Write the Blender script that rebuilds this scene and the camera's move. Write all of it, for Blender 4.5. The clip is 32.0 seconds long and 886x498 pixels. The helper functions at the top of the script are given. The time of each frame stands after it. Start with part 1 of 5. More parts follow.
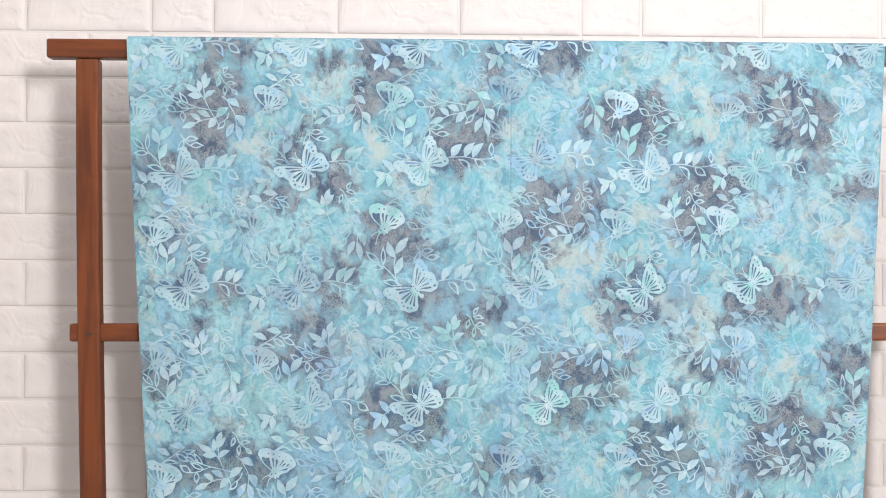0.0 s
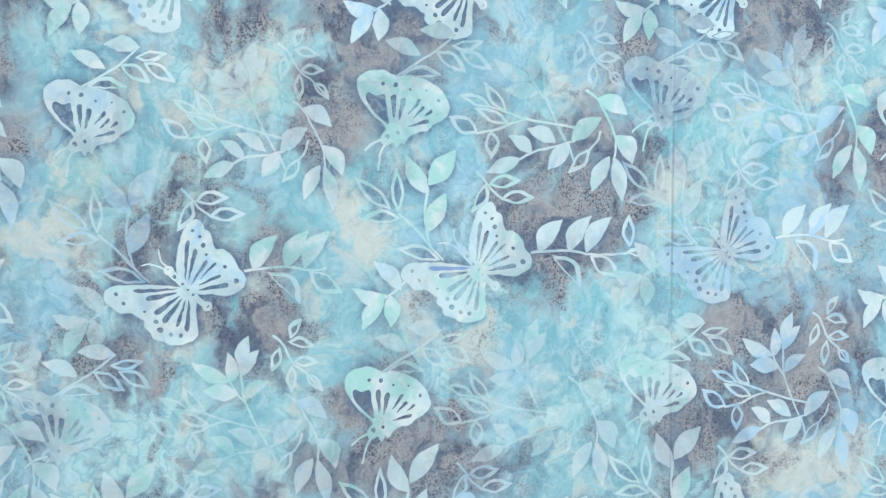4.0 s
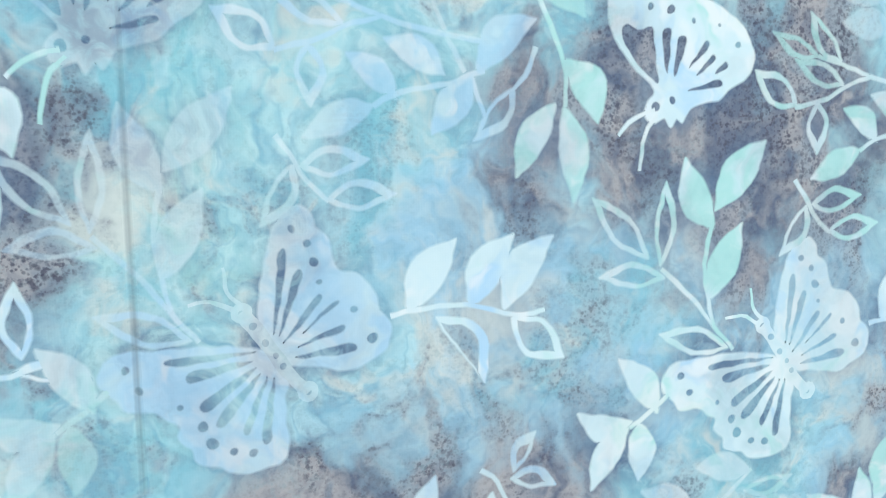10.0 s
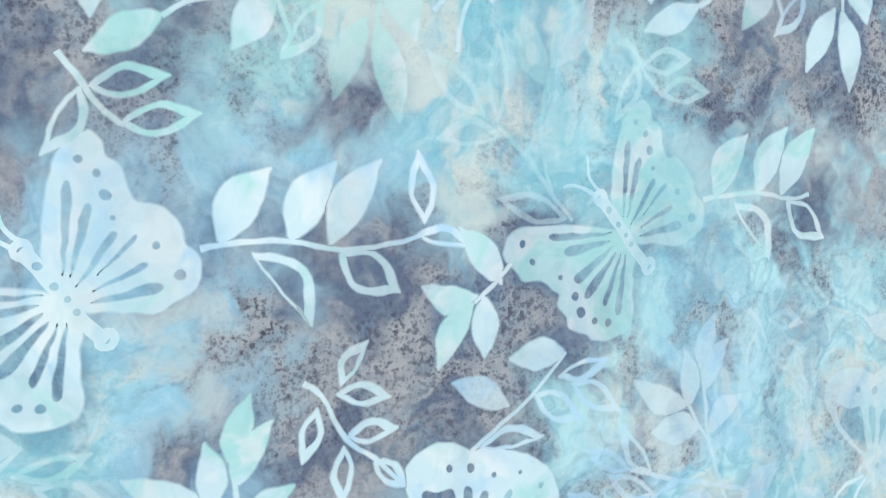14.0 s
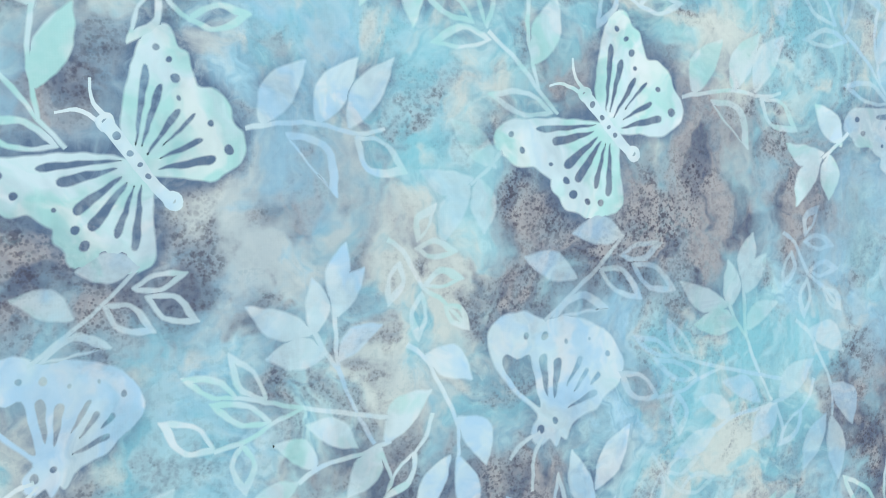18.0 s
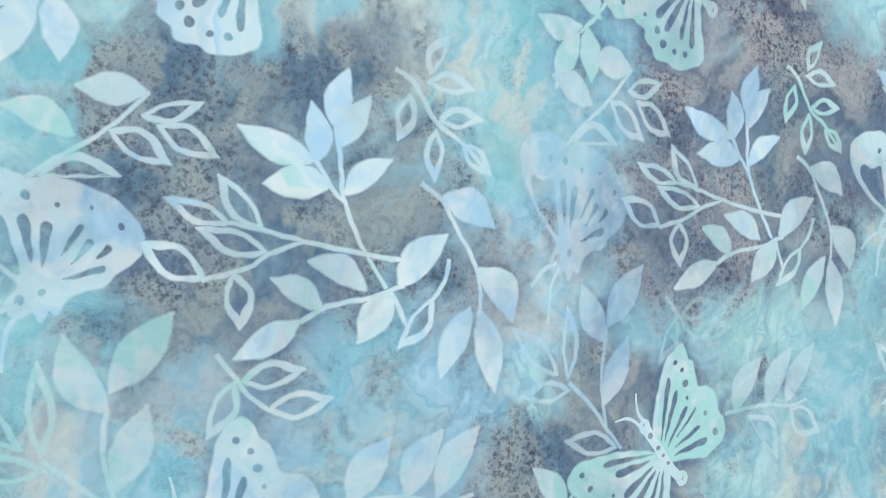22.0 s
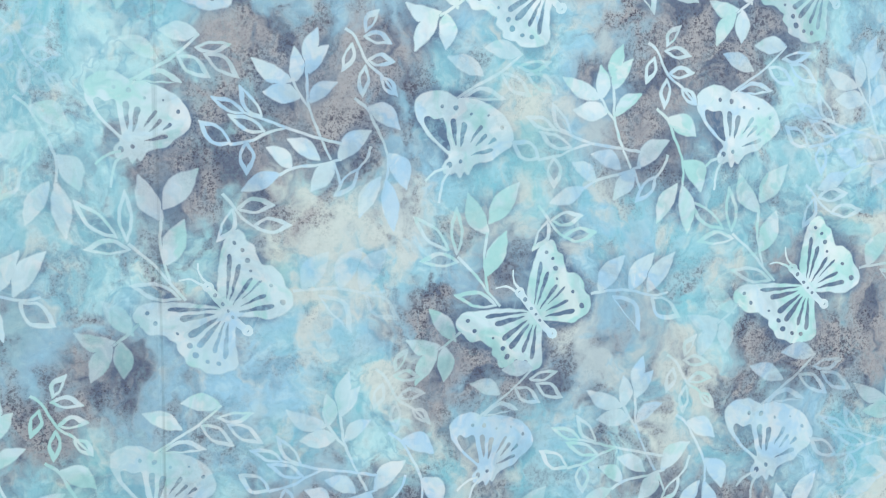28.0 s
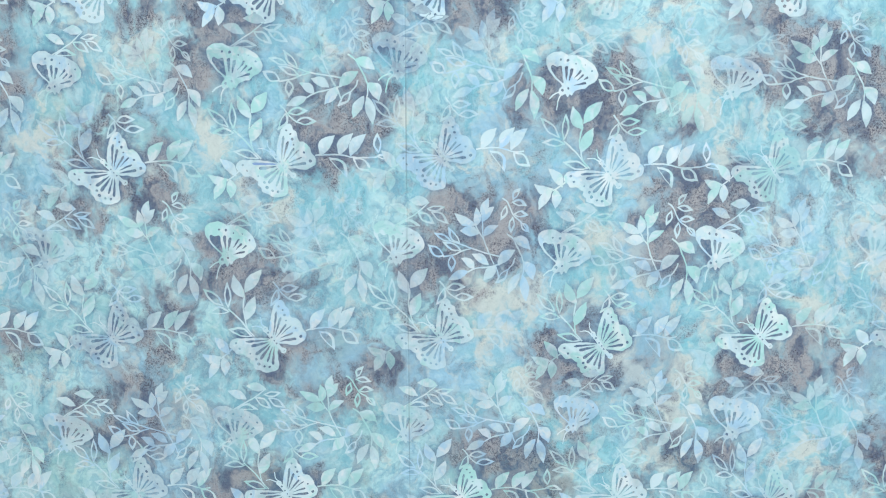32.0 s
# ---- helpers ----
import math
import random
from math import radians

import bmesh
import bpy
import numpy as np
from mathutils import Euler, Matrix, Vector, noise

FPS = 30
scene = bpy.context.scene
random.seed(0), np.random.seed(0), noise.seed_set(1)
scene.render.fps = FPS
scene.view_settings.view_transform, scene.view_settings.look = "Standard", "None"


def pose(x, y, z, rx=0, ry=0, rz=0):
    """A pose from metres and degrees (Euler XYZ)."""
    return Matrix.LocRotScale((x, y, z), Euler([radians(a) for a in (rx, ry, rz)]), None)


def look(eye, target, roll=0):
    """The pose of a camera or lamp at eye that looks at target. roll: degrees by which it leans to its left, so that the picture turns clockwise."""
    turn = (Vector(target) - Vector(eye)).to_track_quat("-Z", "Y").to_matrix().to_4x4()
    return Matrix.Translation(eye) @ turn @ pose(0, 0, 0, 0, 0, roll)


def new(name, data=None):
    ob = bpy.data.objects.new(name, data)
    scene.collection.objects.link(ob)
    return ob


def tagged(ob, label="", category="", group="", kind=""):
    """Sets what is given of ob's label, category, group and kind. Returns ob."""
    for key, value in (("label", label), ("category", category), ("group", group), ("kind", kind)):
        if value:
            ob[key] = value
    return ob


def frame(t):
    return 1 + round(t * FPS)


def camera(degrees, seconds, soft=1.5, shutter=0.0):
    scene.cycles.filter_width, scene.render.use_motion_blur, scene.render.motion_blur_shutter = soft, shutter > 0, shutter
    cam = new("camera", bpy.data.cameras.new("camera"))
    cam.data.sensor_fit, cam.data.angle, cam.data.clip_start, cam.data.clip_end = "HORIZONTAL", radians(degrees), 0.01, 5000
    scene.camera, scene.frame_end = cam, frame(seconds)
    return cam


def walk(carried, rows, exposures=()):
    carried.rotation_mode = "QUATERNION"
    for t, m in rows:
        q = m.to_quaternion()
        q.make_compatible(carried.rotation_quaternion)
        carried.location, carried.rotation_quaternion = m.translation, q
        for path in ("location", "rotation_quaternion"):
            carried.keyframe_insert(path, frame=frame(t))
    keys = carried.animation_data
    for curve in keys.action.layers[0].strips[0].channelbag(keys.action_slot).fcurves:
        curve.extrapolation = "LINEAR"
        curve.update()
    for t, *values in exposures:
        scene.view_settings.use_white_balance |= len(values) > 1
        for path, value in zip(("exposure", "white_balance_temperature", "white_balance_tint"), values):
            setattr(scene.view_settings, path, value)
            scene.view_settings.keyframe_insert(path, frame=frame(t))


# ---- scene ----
from mathutils.geometry import delaunay_2d_cdt, tessellate_polygon

# Camera: seconds, eye x y z (m), yaw, pitch, roll (degrees)
PATH = [
    (0, -0.1505, -1.4634, 1.3286, -2.06, 0.84, 0.09),
    (0.5, -0.1574, -1.3544, 1.3654, -2.28, 0.44, 0.06),
    (1, -0.1679, -1.2219, 1.4101, -2.61, -0.32, -0.01),
    (1.5, -0.1811, -1.1237, 1.4260, -3.50, -0.56, -0.28),
    (2, -0.2068, -1.0094, 1.4587, -5.07, -1.56, -0.35),
    (2.5, -0.2173, -0.8932, 1.4961, -6.26, -2.70, -0.48),
    (3, -0.2162, -0.7790, 1.5175, -7.04, -3.07, -0.41),
    (3.5, -0.2314, -0.6890, 1.5265, -8.19, -3.63, -0.39),
    (5.5, -0.2489, -0.3863, 1.5465, -12.25, -6.85, -0.60),
    (6, -0.2338, -0.3570, 1.5315, -14.11, -7.04, -0.58),
    (6.5, -0.2160, -0.3319, 1.5302, -15.97, -7.17, -0.46),
    (7, -0.1868, -0.3169, 1.5306, -16.34, -6.98, -0.55),
    (7.5, -0.1576, -0.3073, 1.5386, -16.70, -7.20, -0.62),
    (8, -0.1267, -0.2958, 1.5462, -16.61, -7.79, -0.58),
    (8.5, -0.0960, -0.2871, 1.5475, -17.06, -7.57, -0.64),
    (9, -0.0654, -0.2807, 1.5472, -17.62, -7.72, -0.71),
    (9.5, -0.0340, -0.2800, 1.5431, -17.37, -7.66, -0.92),
    (10, -0.0024, -0.2718, 1.5439, -17.79, -7.49, -1.10),
    (10.5, 0.0284, -0.2627, 1.5441, -18.51, -7.48, -1.12),
    (11, 0.0595, -0.2565, 1.5477, -19.21, -8.08, -1.08),
    (11.5, 0.0932, -0.2513, 1.5520, -20.05, -8.59, -0.95),
    (12, 0.1232, -0.2403, 1.5533, -21.34, -9.23, -0.76),
    (12.5, 0.1547, -0.2386, 1.5502, -21.87, -9.75, -0.60),
    (13, 0.1828, -0.2434, 1.5419, -22.02, -9.15, -0.66),
    (13.5, 0.1963, -0.2460, 1.5229, -22.42, -7.74, -1.25),
    (15.5, 0.1587, -0.2896, 1.4408, -23.82, -6.48, -0.94),
    (16, 0.1613, -0.2895, 1.4116, -24.11, -5.73, -1.12),
    (16.5, 0.1586, -0.2889, 1.3766, -24.54, -5.25, -1.21),
    (17, 0.1594, -0.2921, 1.3412, -24.40, -4.62, -1.16),
    (17.5, 0.1601, -0.2971, 1.3173, -24.17, -4.32, -1.16),
    (18, 0.1580, -0.3002, 1.2848, -23.60, -3.94, -1.21),
    (18.5, 0.1566, -0.2976, 1.2597, -24.47, -3.60, -1.12),
    (19, 0.1550, -0.2906, 1.2296, -24.64, -4.16, -1.26),
    (19.5, 0.1510, -0.2910, 1.2112, -24.68, -6.33, -1.22),
    (20, 0.1468, -0.2899, 1.1835, -25.14, -6.11, -1.40),
    (20.5, 0.1404, -0.2901, 1.1568, -25.45, -5.74, -1.68),
    (21, 0.1363, -0.2858, 1.1299, -25.88, -5.69, -1.75),
    (21.5, 0.1376, -0.2892, 1.1037, -25.21, -5.21, -1.81),
    (22, 0.1416, -0.2823, 1.0612, -24.81, -3.62, -1.95),
    (22.5, 0.1414, -0.2731, 1.0159, -24.29, -1.76, -2.28),
    (23, 0.1308, -0.2552, 0.9830, -25.09, -1.39, -2.19),
    (23.5, 0.1197, -0.2478, 1.0067, -24.31, -3.18, -1.89),
    (24, 0.1182, -0.2521, 1.0540, -22.31, -4.85, -1.94),
    (24.5, 0.1129, -0.2591, 1.0877, -20.66, -3.91, -1.54),
    (25, 0.1030, -0.2679, 1.1198, -20.35, -2.10, -1.25),
    (25.5, 0.0942, -0.2875, 1.1663, -19.18, -2.96, -0.87),
    (26, 0.0834, -0.3152, 1.2169, -17.63, -4.28, -0.43),
    (26.5, 0.0691, -0.3515, 1.2668, -16.86, -4.72, -0.09),
    (28.5, 0.0596, -0.5826, 1.4176, -6.77, -4.90, -0.34),
    (29, 0.0675, -0.6295, 1.4757, -5.25, -6.68, -0.41),
    (29.5, 0.0815, -0.6864, 1.5070, -3.44, -7.67, -0.32),
    (30, 0.0963, -0.7579, 1.5308, -0.98, -9.05, -0.20),
    (30.5, 0.1052, -0.8140, 1.5464, 0.64, -9.51, -0.22),
    (31, 0.0989, -0.8630, 1.5505, 1.66, -9.29, -0.11),
    (31.5, 0.0846, -0.9210, 1.5488, 2.34, -9.28, -0.10),
    (32, 0.0875, -0.9989, 1.5658, 2.95, -10.03, -0.23),
]


def aim(x, y, z, yaw, pitch, roll):
    """Heading (left positive), pitch up and lean of the camera, as a pose."""
    return pose(x, y, z, 90, 0, yaw) @ pose(0, 0, 0, pitch) @ pose(0, 0, 0, 0, 0, roll)


EXPOSURES = [(0.0, 0.0), (32.0, 0.0)]
cam = camera(47.08, 32.0, 1.0)
walk(cam, [(t, aim(*p)) for t, *p in PATH], EXPOSURES)

# ---- light: a softbox in front on the right, an added overhead fill, white room ----
world = bpy.data.worlds.new("room_air")
scene.world = world
world.use_nodes = True
world.node_tree.nodes["Background"].inputs["Color"].default_value = (1.0, 0.98, 0.95, 1)
world.node_tree.nodes["Background"].inputs["Strength"].default_value = 0.35


def area_lamp(name, eye, target, width, height, watts, colour):
    lamp = bpy.data.lights.new(name, "AREA")
    lamp.shape, lamp.size, lamp.size_y = "RECTANGLE", width, height
    lamp.energy, lamp.color = watts, colour
    ob = new(name, lamp)
    ob.matrix_world = look(eye, target)
    return ob


area_lamp("studio_softbox", (1.12, -2.95, 1.95), (0.0, 0.0, 1.35), 0.42, 0.42, 76, (1.0, 0.97, 0.945))
# Fill lamp added overhead to lift the shadows; no known fixture of the room.
area_lamp("overhead_fill", (0.0, -1.2, 2.66), (0.0, -1.2, 0.0), 1.6, 1.6, 24, (1.0, 0.975, 0.95))

# ---- node helpers ----
def material(name):
    m = bpy.data.materials.new(name)
    m.use_nodes = True
    return m, m.node_tree, m.node_tree.nodes["Principled BSDF"]


def socket(sockets, name):
    return sockets[name] if isinstance(name, (str, int)) else name


def add(tree, kind, **values):
    """A node; values name its properties in lower case or its inputs as they are called."""
    node = tree.nodes.new(kind)
    for key, value in values.items():
        if key == "op":
            node.operation = value
        elif key == "blend":
            node.blend_type = value
        elif key == "feature":
            node.feature = value
        else:
            plug = node.inputs[int(key[1:])] if key[0] == "i" and key[1:].isdigit() else node.inputs[key]
            if isinstance(value, bpy.types.NodeSocket):
                tree.links.new(value, plug)
            else:
                plug.default_value = value
    return node


def noise_of(tree, vector, scale, detail=3.0, rough=0.55, twist=0.0):
    return add(tree, "ShaderNodeTexNoise", Vector=vector, Scale=scale, Detail=detail, Roughness=rough, Distortion=twist).outputs["Fac"]


def ramp(tree, fac, low, high):
    """0 below low, 1 above high, smooth between."""
    node = add(tree, "ShaderNodeMapRange", Value=fac)
    node.interpolation_type = "SMOOTHSTEP"
    node.inputs["From Min"].default_value, node.inputs["From Max"].default_value = low, high
    return node.outputs["Result"]


def maths(tree, op, a, b=0.0):
    return add(tree, "ShaderNodeMath", op=op, i0=a, i1=b).outputs[0]


def blend(tree, fac, a, b, how="MIX"):
    node = tree.nodes.new("ShaderNodeMix")
    node.data_type, node.blend_type = "RGBA", how
    for plug, value in ((node.inputs[0], fac), (node.inputs[6], a), (node.inputs[7], b)):
        if isinstance(value, bpy.types.NodeSocket):
            tree.links.new(value, plug)
        else:
            plug.default_value = (*value, 1) if isinstance(value, tuple) else value
    return node.outputs[2]


def place_of(tree):
    return add(tree, "ShaderNodeTexCoord").outputs["Object"]


def attribute(tree, name):
    node = tree.nodes.new("ShaderNodeAttribute")
    node.attribute_name = name
    return node.outputs["Fac"]


def bump(tree, height, strength, distance, shader):
    node = add(tree, "ShaderNodeBump", Height=height, Strength=strength, Distance=distance)
    tree.links.new(node.outputs["Normal"], shader.inputs["Normal"])


# ---- materials ----
LIT = 1.195  # how far the studio light lifts a surface


def shade(r, g, b):
    """Base colour of a surface that shows as this 8-bit colour under the studio light."""
    return tuple((c / 255 / 12.92 if c < 11 else ((c / 255 + 0.055) / 1.055) ** 2.4) / LIT for c in (r, g, b))


def batik_material():
    """Hand-dyed cotton: pools of dye, wax crackle specks and the pale resist of the stamp."""
    m, t, s = material("batik_cotton")
    p = place_of(t)
    warp = add(t, "ShaderNodeTexNoise", Vector=p, Scale=16.0, Detail=4.0, Roughness=0.6)
    moved = add(t, "ShaderNodeVectorMath", op="MULTIPLY_ADD", i0=warp.outputs["Color"], i1=(0.06, 0.06, 0.06), i2=add(t, "ShaderNodeVectorMath", op="MULTIPLY", i0=p, i1=(1.06, 1.0, 0.84)).outputs[0]).outputs[0]
    pools = noise_of(t, moved, 17.0, 3.0, 0.5, 0.3)
    wash = noise_of(t, moved, 46.0, 3.0, 0.52, 0.5)
    veil = noise_of(t, moved, 10.0, 3.0, 0.5, 0.2)
    marble = noise_of(t, moved, 80.0, 2.5, 0.5, 0.3)
    mottle = noise_of(t, moved, 165.0, 4.0, 0.6, 0.2)
    fine = noise_of(t, p, 420.0, 3.0, 0.6)
    crumb = noise_of(t, p, 520.0, 2.0, 0.55, 0.2)
    # turquoise washes, sky-blue veils
    col = blend(t, ramp(t, pools, 0.36, 0.62), shade(118, 177, 198), shade(158, 206, 219))
    col = blend(t, maths(t, "MULTIPLY", ramp(t, veil, 0.48, 0.64), 0.7), col, shade(142, 190, 224))
    col = blend(t, maths(t, "MULTIPLY", ramp(t, wash, 0.46, 0.66), 0.70), col, shade(114, 150, 174))
    col = blend(t, maths(t, "MULTIPLY", ramp(t, noise_of(t, moved, 13.0, 4.0, 0.55, 0.4), 0.52, 0.68), 0.42), col, shade(146, 192, 188))
    col = blend(t, maths(t, "MULTIPLY", ramp(t, marble, 0.48, 0.68), 0.45), col, shade(182, 212, 222))
    col = blend(t, maths(t, "MULTIPLY", ramp(t, mottle, 0.50, 0.68), 0.30), col, shade(92, 152, 180))
    col = blend(t, maths(t, "MULTIPLY", ramp(t, mottle, 0.50, 0.32), 0.28), col, shade(186, 222, 228))
    thick = maths(t, "ADD", attribute(t, "teal"), maths(t, "MULTIPLY", maths(t, "SUBTRACT", wash, 0.5), 2.4))
    col = blend(t, maths(t, "MULTIPLY", ramp(t, thick, 0.22, 0.95), 0.58), col, blend(t, ramp(t, marble, 0.42, 0.60), shade(110, 184, 205), shade(148, 204, 222)))
    # drying lines of the dye
    for scale, width in ((24.0, 0.030), (58.0, 0.050)):
        tide = ramp(t, maths(t, "ABSOLUTE", maths(t, "SUBTRACT", noise_of(t, moved, scale, 3.0, 0.5, 0.3), 0.5)), width, 0.002)
        col = blend(t, maths(t, "MULTIPLY", maths(t, "MULTIPLY", tide, ramp(t, pools, 0.42, 0.58)), 0.34), col, shade(82, 148, 184))
    # undyed cream shows through in soft clouds
    pale = maths(t, "ADD", maths(t, "MULTIPLY", attribute(t, "cream"), 0.8), maths(t, "MULTIPLY", maths(t, "SUBTRACT", noise_of(t, moved, 34.0, 4.0, 0.55, 0.5), 0.5), 3.6))
    pale = maths(t, "ADD", pale, maths(t, "MULTIPLY", maths(t, "SUBTRACT", noise_of(t, moved, 105.0, 3.0, 0.5, 0.4), 0.5), 1.5))
    pale = maths(t, "MULTIPLY", ramp(t, pale, 0.10, 0.90), 0.72)
    col = blend(t, pale, col, shade(192, 203, 202))
    # a blue-grey wash runs out round the pools
    out = maths(t, "ADD", maths(t, "MULTIPLY", attribute(t, "violet"), 1.3), maths(t, "MULTIPLY", maths(t, "SUBTRACT", veil, 0.5), 1.6))
    out = maths(t, "ADD", out, maths(t, "MULTIPLY", maths(t, "SUBTRACT", marble, 0.5), 1.0))
    col = blend(t, maths(t, "MULTIPLY", ramp(t, out, 0.02, 0.62), 0.5), col, shade(118, 150, 172))
    # slate pools with warm grey clouds in them
    dark = maths(t, "ADD", maths(t, "MULTIPLY", attribute(t, "violet"), 1.55), maths(t, "MULTIPLY", maths(t, "SUBTRACT", wash, 0.5), 2.3))
    dark = maths(t, "ADD", dark, maths(t, "MULTIPLY", maths(t, "SUBTRACT", pools, 0.5), 0.8))
    dark = maths(t, "ADD", dark, maths(t, "MULTIPLY", maths(t, "SUBTRACT", marble, 0.5), 1.2))
    dark = ramp(t, dark, 0.14, 1.06)
    cloud = ramp(t, maths(t, "ADD", noise_of(t, moved, 40.0, 3.0, 0.55, 0.8), maths(t, "MULTIPLY", maths(t, "SUBTRACT", mottle, 0.5), 0.3)), 0.36, 0.58)
    # the upper cloth and its east side dried warmer, the rest to a blue-green grey
    spot_at = add(t, "ShaderNodeSeparateXYZ", Vector=p)
    drift = maths(t, "MULTIPLY", maths(t, "SUBTRACT", veil, 0.5), 0.5)
    warm = maths(t, "MAXIMUM", ramp(t, maths(t, "ADD", spot_at.outputs["Z"], drift), 1.08, 1.24), ramp(t, maths(t, "ADD", spot_at.outputs["X"], drift), 0.30, 0.40))
    taupe = blend(t, cloud, blend(t, warm, shade(68, 100, 130), shade(75, 88, 116)), blend(t, warm, shade(140, 156, 161), shade(149, 155, 163)))
    taupe = blend(t, maths(t, "MULTIPLY", ramp(t, marble, 0.52, 0.68), 0.5), taupe, shade(112, 142, 164))
    taupe = blend(t, maths(t, "MULTIPLY", ramp(t, mottle, 0.46, 0.62), 0.3), taupe, shade(92, 100, 120))
    col = blend(t, maths(t, "MULTIPLY", dark, 0.92), col, taupe)
    # specks where the wax cracked: clotted crumbs, single dots and a fine dust
    patch = ramp(t, noise_of(t, p, 24.0, 4.0, 0.6), 0.42, 0.58)
    where = maths(t, "ADD", maths(t, "MULTIPLY", dark, 0.95), maths(t, "MULTIPLY", ramp(t, wash, 0.44, 0.62), 0.30))
    where = maths(t, "MULTIPLY", where, maths(t, "ADD", 0.20, maths(t, "MULTIPLY", patch, 0.80)))
    clot = ramp(t, maths(t, "ADD", crumb, maths(t, "MULTIPLY", maths(t, "SUBTRACT", marble, 0.5), 0.25)), 0.49, 0.67)
    col = blend(t, maths(t, "MULTIPLY", maths(t, "MULTIPLY", clot, where), 0.74), col, blend(t, warm, shade(58, 76, 94), shade(66, 70, 90)))
    for cells, small, large in ((430.0, 0.06, 0.40), (820.0, 0.10, 0.46)):
        specks = add(t, "ShaderNodeTexVoronoi", Vector=p, Scale=cells).outputs["Distance"]
        size = maths(t, "ADD", specks, maths(t, "MULTIPLY", maths(t, "SUBTRACT", noise_of(t, p, cells * 0.6, 3.0), 0.5), 1.1))
        spot = maths(t, "MULTIPLY", maths(t, "SUBTRACT", 1.0, ramp(t, size, small, large)), where)
        col = blend(t, maths(t, "MULTIPLY", spot, 0.6), col, shade(56, 62, 82))
    # granular turquoise and blue where the dye dried in grains
    grains = maths(t, "MULTIPLY", ramp(t, fine, 0.50, 0.64), ramp(t, noise_of(t, p, 21.0, 4.0, 0.6), 0.46, 0.60))
    col = blend(t, maths(t, "MULTIPLY", grains, 0.24), col, shade(84, 136, 156))
    grain = noise_of(t, p, 240.0, 3.0, 0.6, 0.0)
    col = blend(t, maths(t, "MULTIPLY", ramp(t, grain, 0.48, 0.68), 0.10), col, shade(92, 116, 138))
    # dye that gathered along the waxed edges
    gate = ramp(t, maths(t, "ADD", noise_of(t, moved, 15.0, 3.0, 0.55), maths(t, "MULTIPLY", dark, 0.10)), 0.42, 0.62)
    gate = maths(t, "ADD", 0.18, maths(t, "MULTIPLY", maths(t, "MULTIPLY", gate, maths(t, "ADD", 0.55, ramp(t, mottle, 0.36, 0.64))), 0.62))
    col = blend(t, maths(t, "MULTIPLY", ramp(t, attribute(t, "halo"), 0.06, 0.9), gate), col, shade(78, 106, 138))
    # the stamped, pale motifs
    lean = maths(t, "ADD", attribute(t, "tone"), maths(t, "MULTIPLY", maths(t, "SUBTRACT", noise_of(t, moved, 48.0, 3.0, 0.55, 0.3), 0.5), 2.4))
    tint = blend(t, ramp(t, lean, -0.05, 0.42), shade(153, 208, 213), shade(182, 214, 228))
    tint = blend(t, ramp(t, lean, 0.50, 1.0), tint, shade(155, 199, 231))
    tint = blend(t, maths(t, "MULTIPLY", ramp(t, marble, 0.50, 0.68), 0.6), tint, shade(209, 223, 231))
    resist = maths(t, "MULTIPLY", attribute(t, "resist"), maths(t, "ADD", 0.66, maths(t, "MULTIPLY", ramp(t, noise_of(t, moved, 27.0, 4.0, 0.55), 0.36, 0.58), 0.34)))
    col = blend(t, resist, col, tint)
    col = blend(t, maths(t, "MULTIPLY", attribute(t, "ink"), 0.7), col, shade(112, 152, 212))
    # shade of the pressed centre fold, painted in as a thin, broken grey line
    across = add(t, "ShaderNodeSeparateXYZ", Vector=p).outputs["X"]
    wander = maths(t, "MULTIPLY", maths(t, "SUBTRACT", noise_of(t, p, 6.0, 2.0), 0.5), 0.004)
    line = ramp(t, maths(t, "ABSOLUTE", maths(t, "ADD", across, wander)), 0.0012, 0.0003)
    col = blend(t, maths(t, "MULTIPLY", line, maths(t, "ADD", 0.0, maths(t, "MULTIPLY", ramp(t, noise_of(t, p, 9.0, 3.0), 0.38, 0.62), 0.36))), col, shade(70, 92, 108))
    t.links.new(blend(t, maths(t, "MULTIPLY", maths(t, "SUBTRACT", fine, 0.40), 0.16), col, shade(215, 228, 232)), s.inputs["Base Color"])
    s.inputs["Roughness"].default_value = 0.88
    s.inputs["Specular IOR Level"].default_value = 0.2
    waves = []
    for way in ("X", "Z"):
        wave = add(t, "ShaderNodeTexWave", Vector=p, Scale=420.0)
        wave.bands_direction = way
        waves.append(wave.outputs["Fac"])
    weave = maths(t, "ADD", waves[0], waves[1])
    # the pressed centre fold: a sharp valley beside a low ridge
    axis = across
    valley = maths(t, "MULTIPLY", ramp(t, maths(t, "ABSOLUTE", axis), 0.0, 0.0014), 17.0)
    ridge = maths(t, "MULTIPLY", ramp(t, maths(t, "ABSOLUTE", maths(t, "ADD", axis, 0.006)), 0.007, 0.0), 5.0)
    relief = maths(t, "ADD", maths(t, "MULTIPLY", maths(t, "ADD", weave, noise_of(t, p, 900.0, 2.0)), 0.07), maths(t, "ADD", valley, ridge))
    bump(t, relief, 0.25, 0.0002, s)
    return m


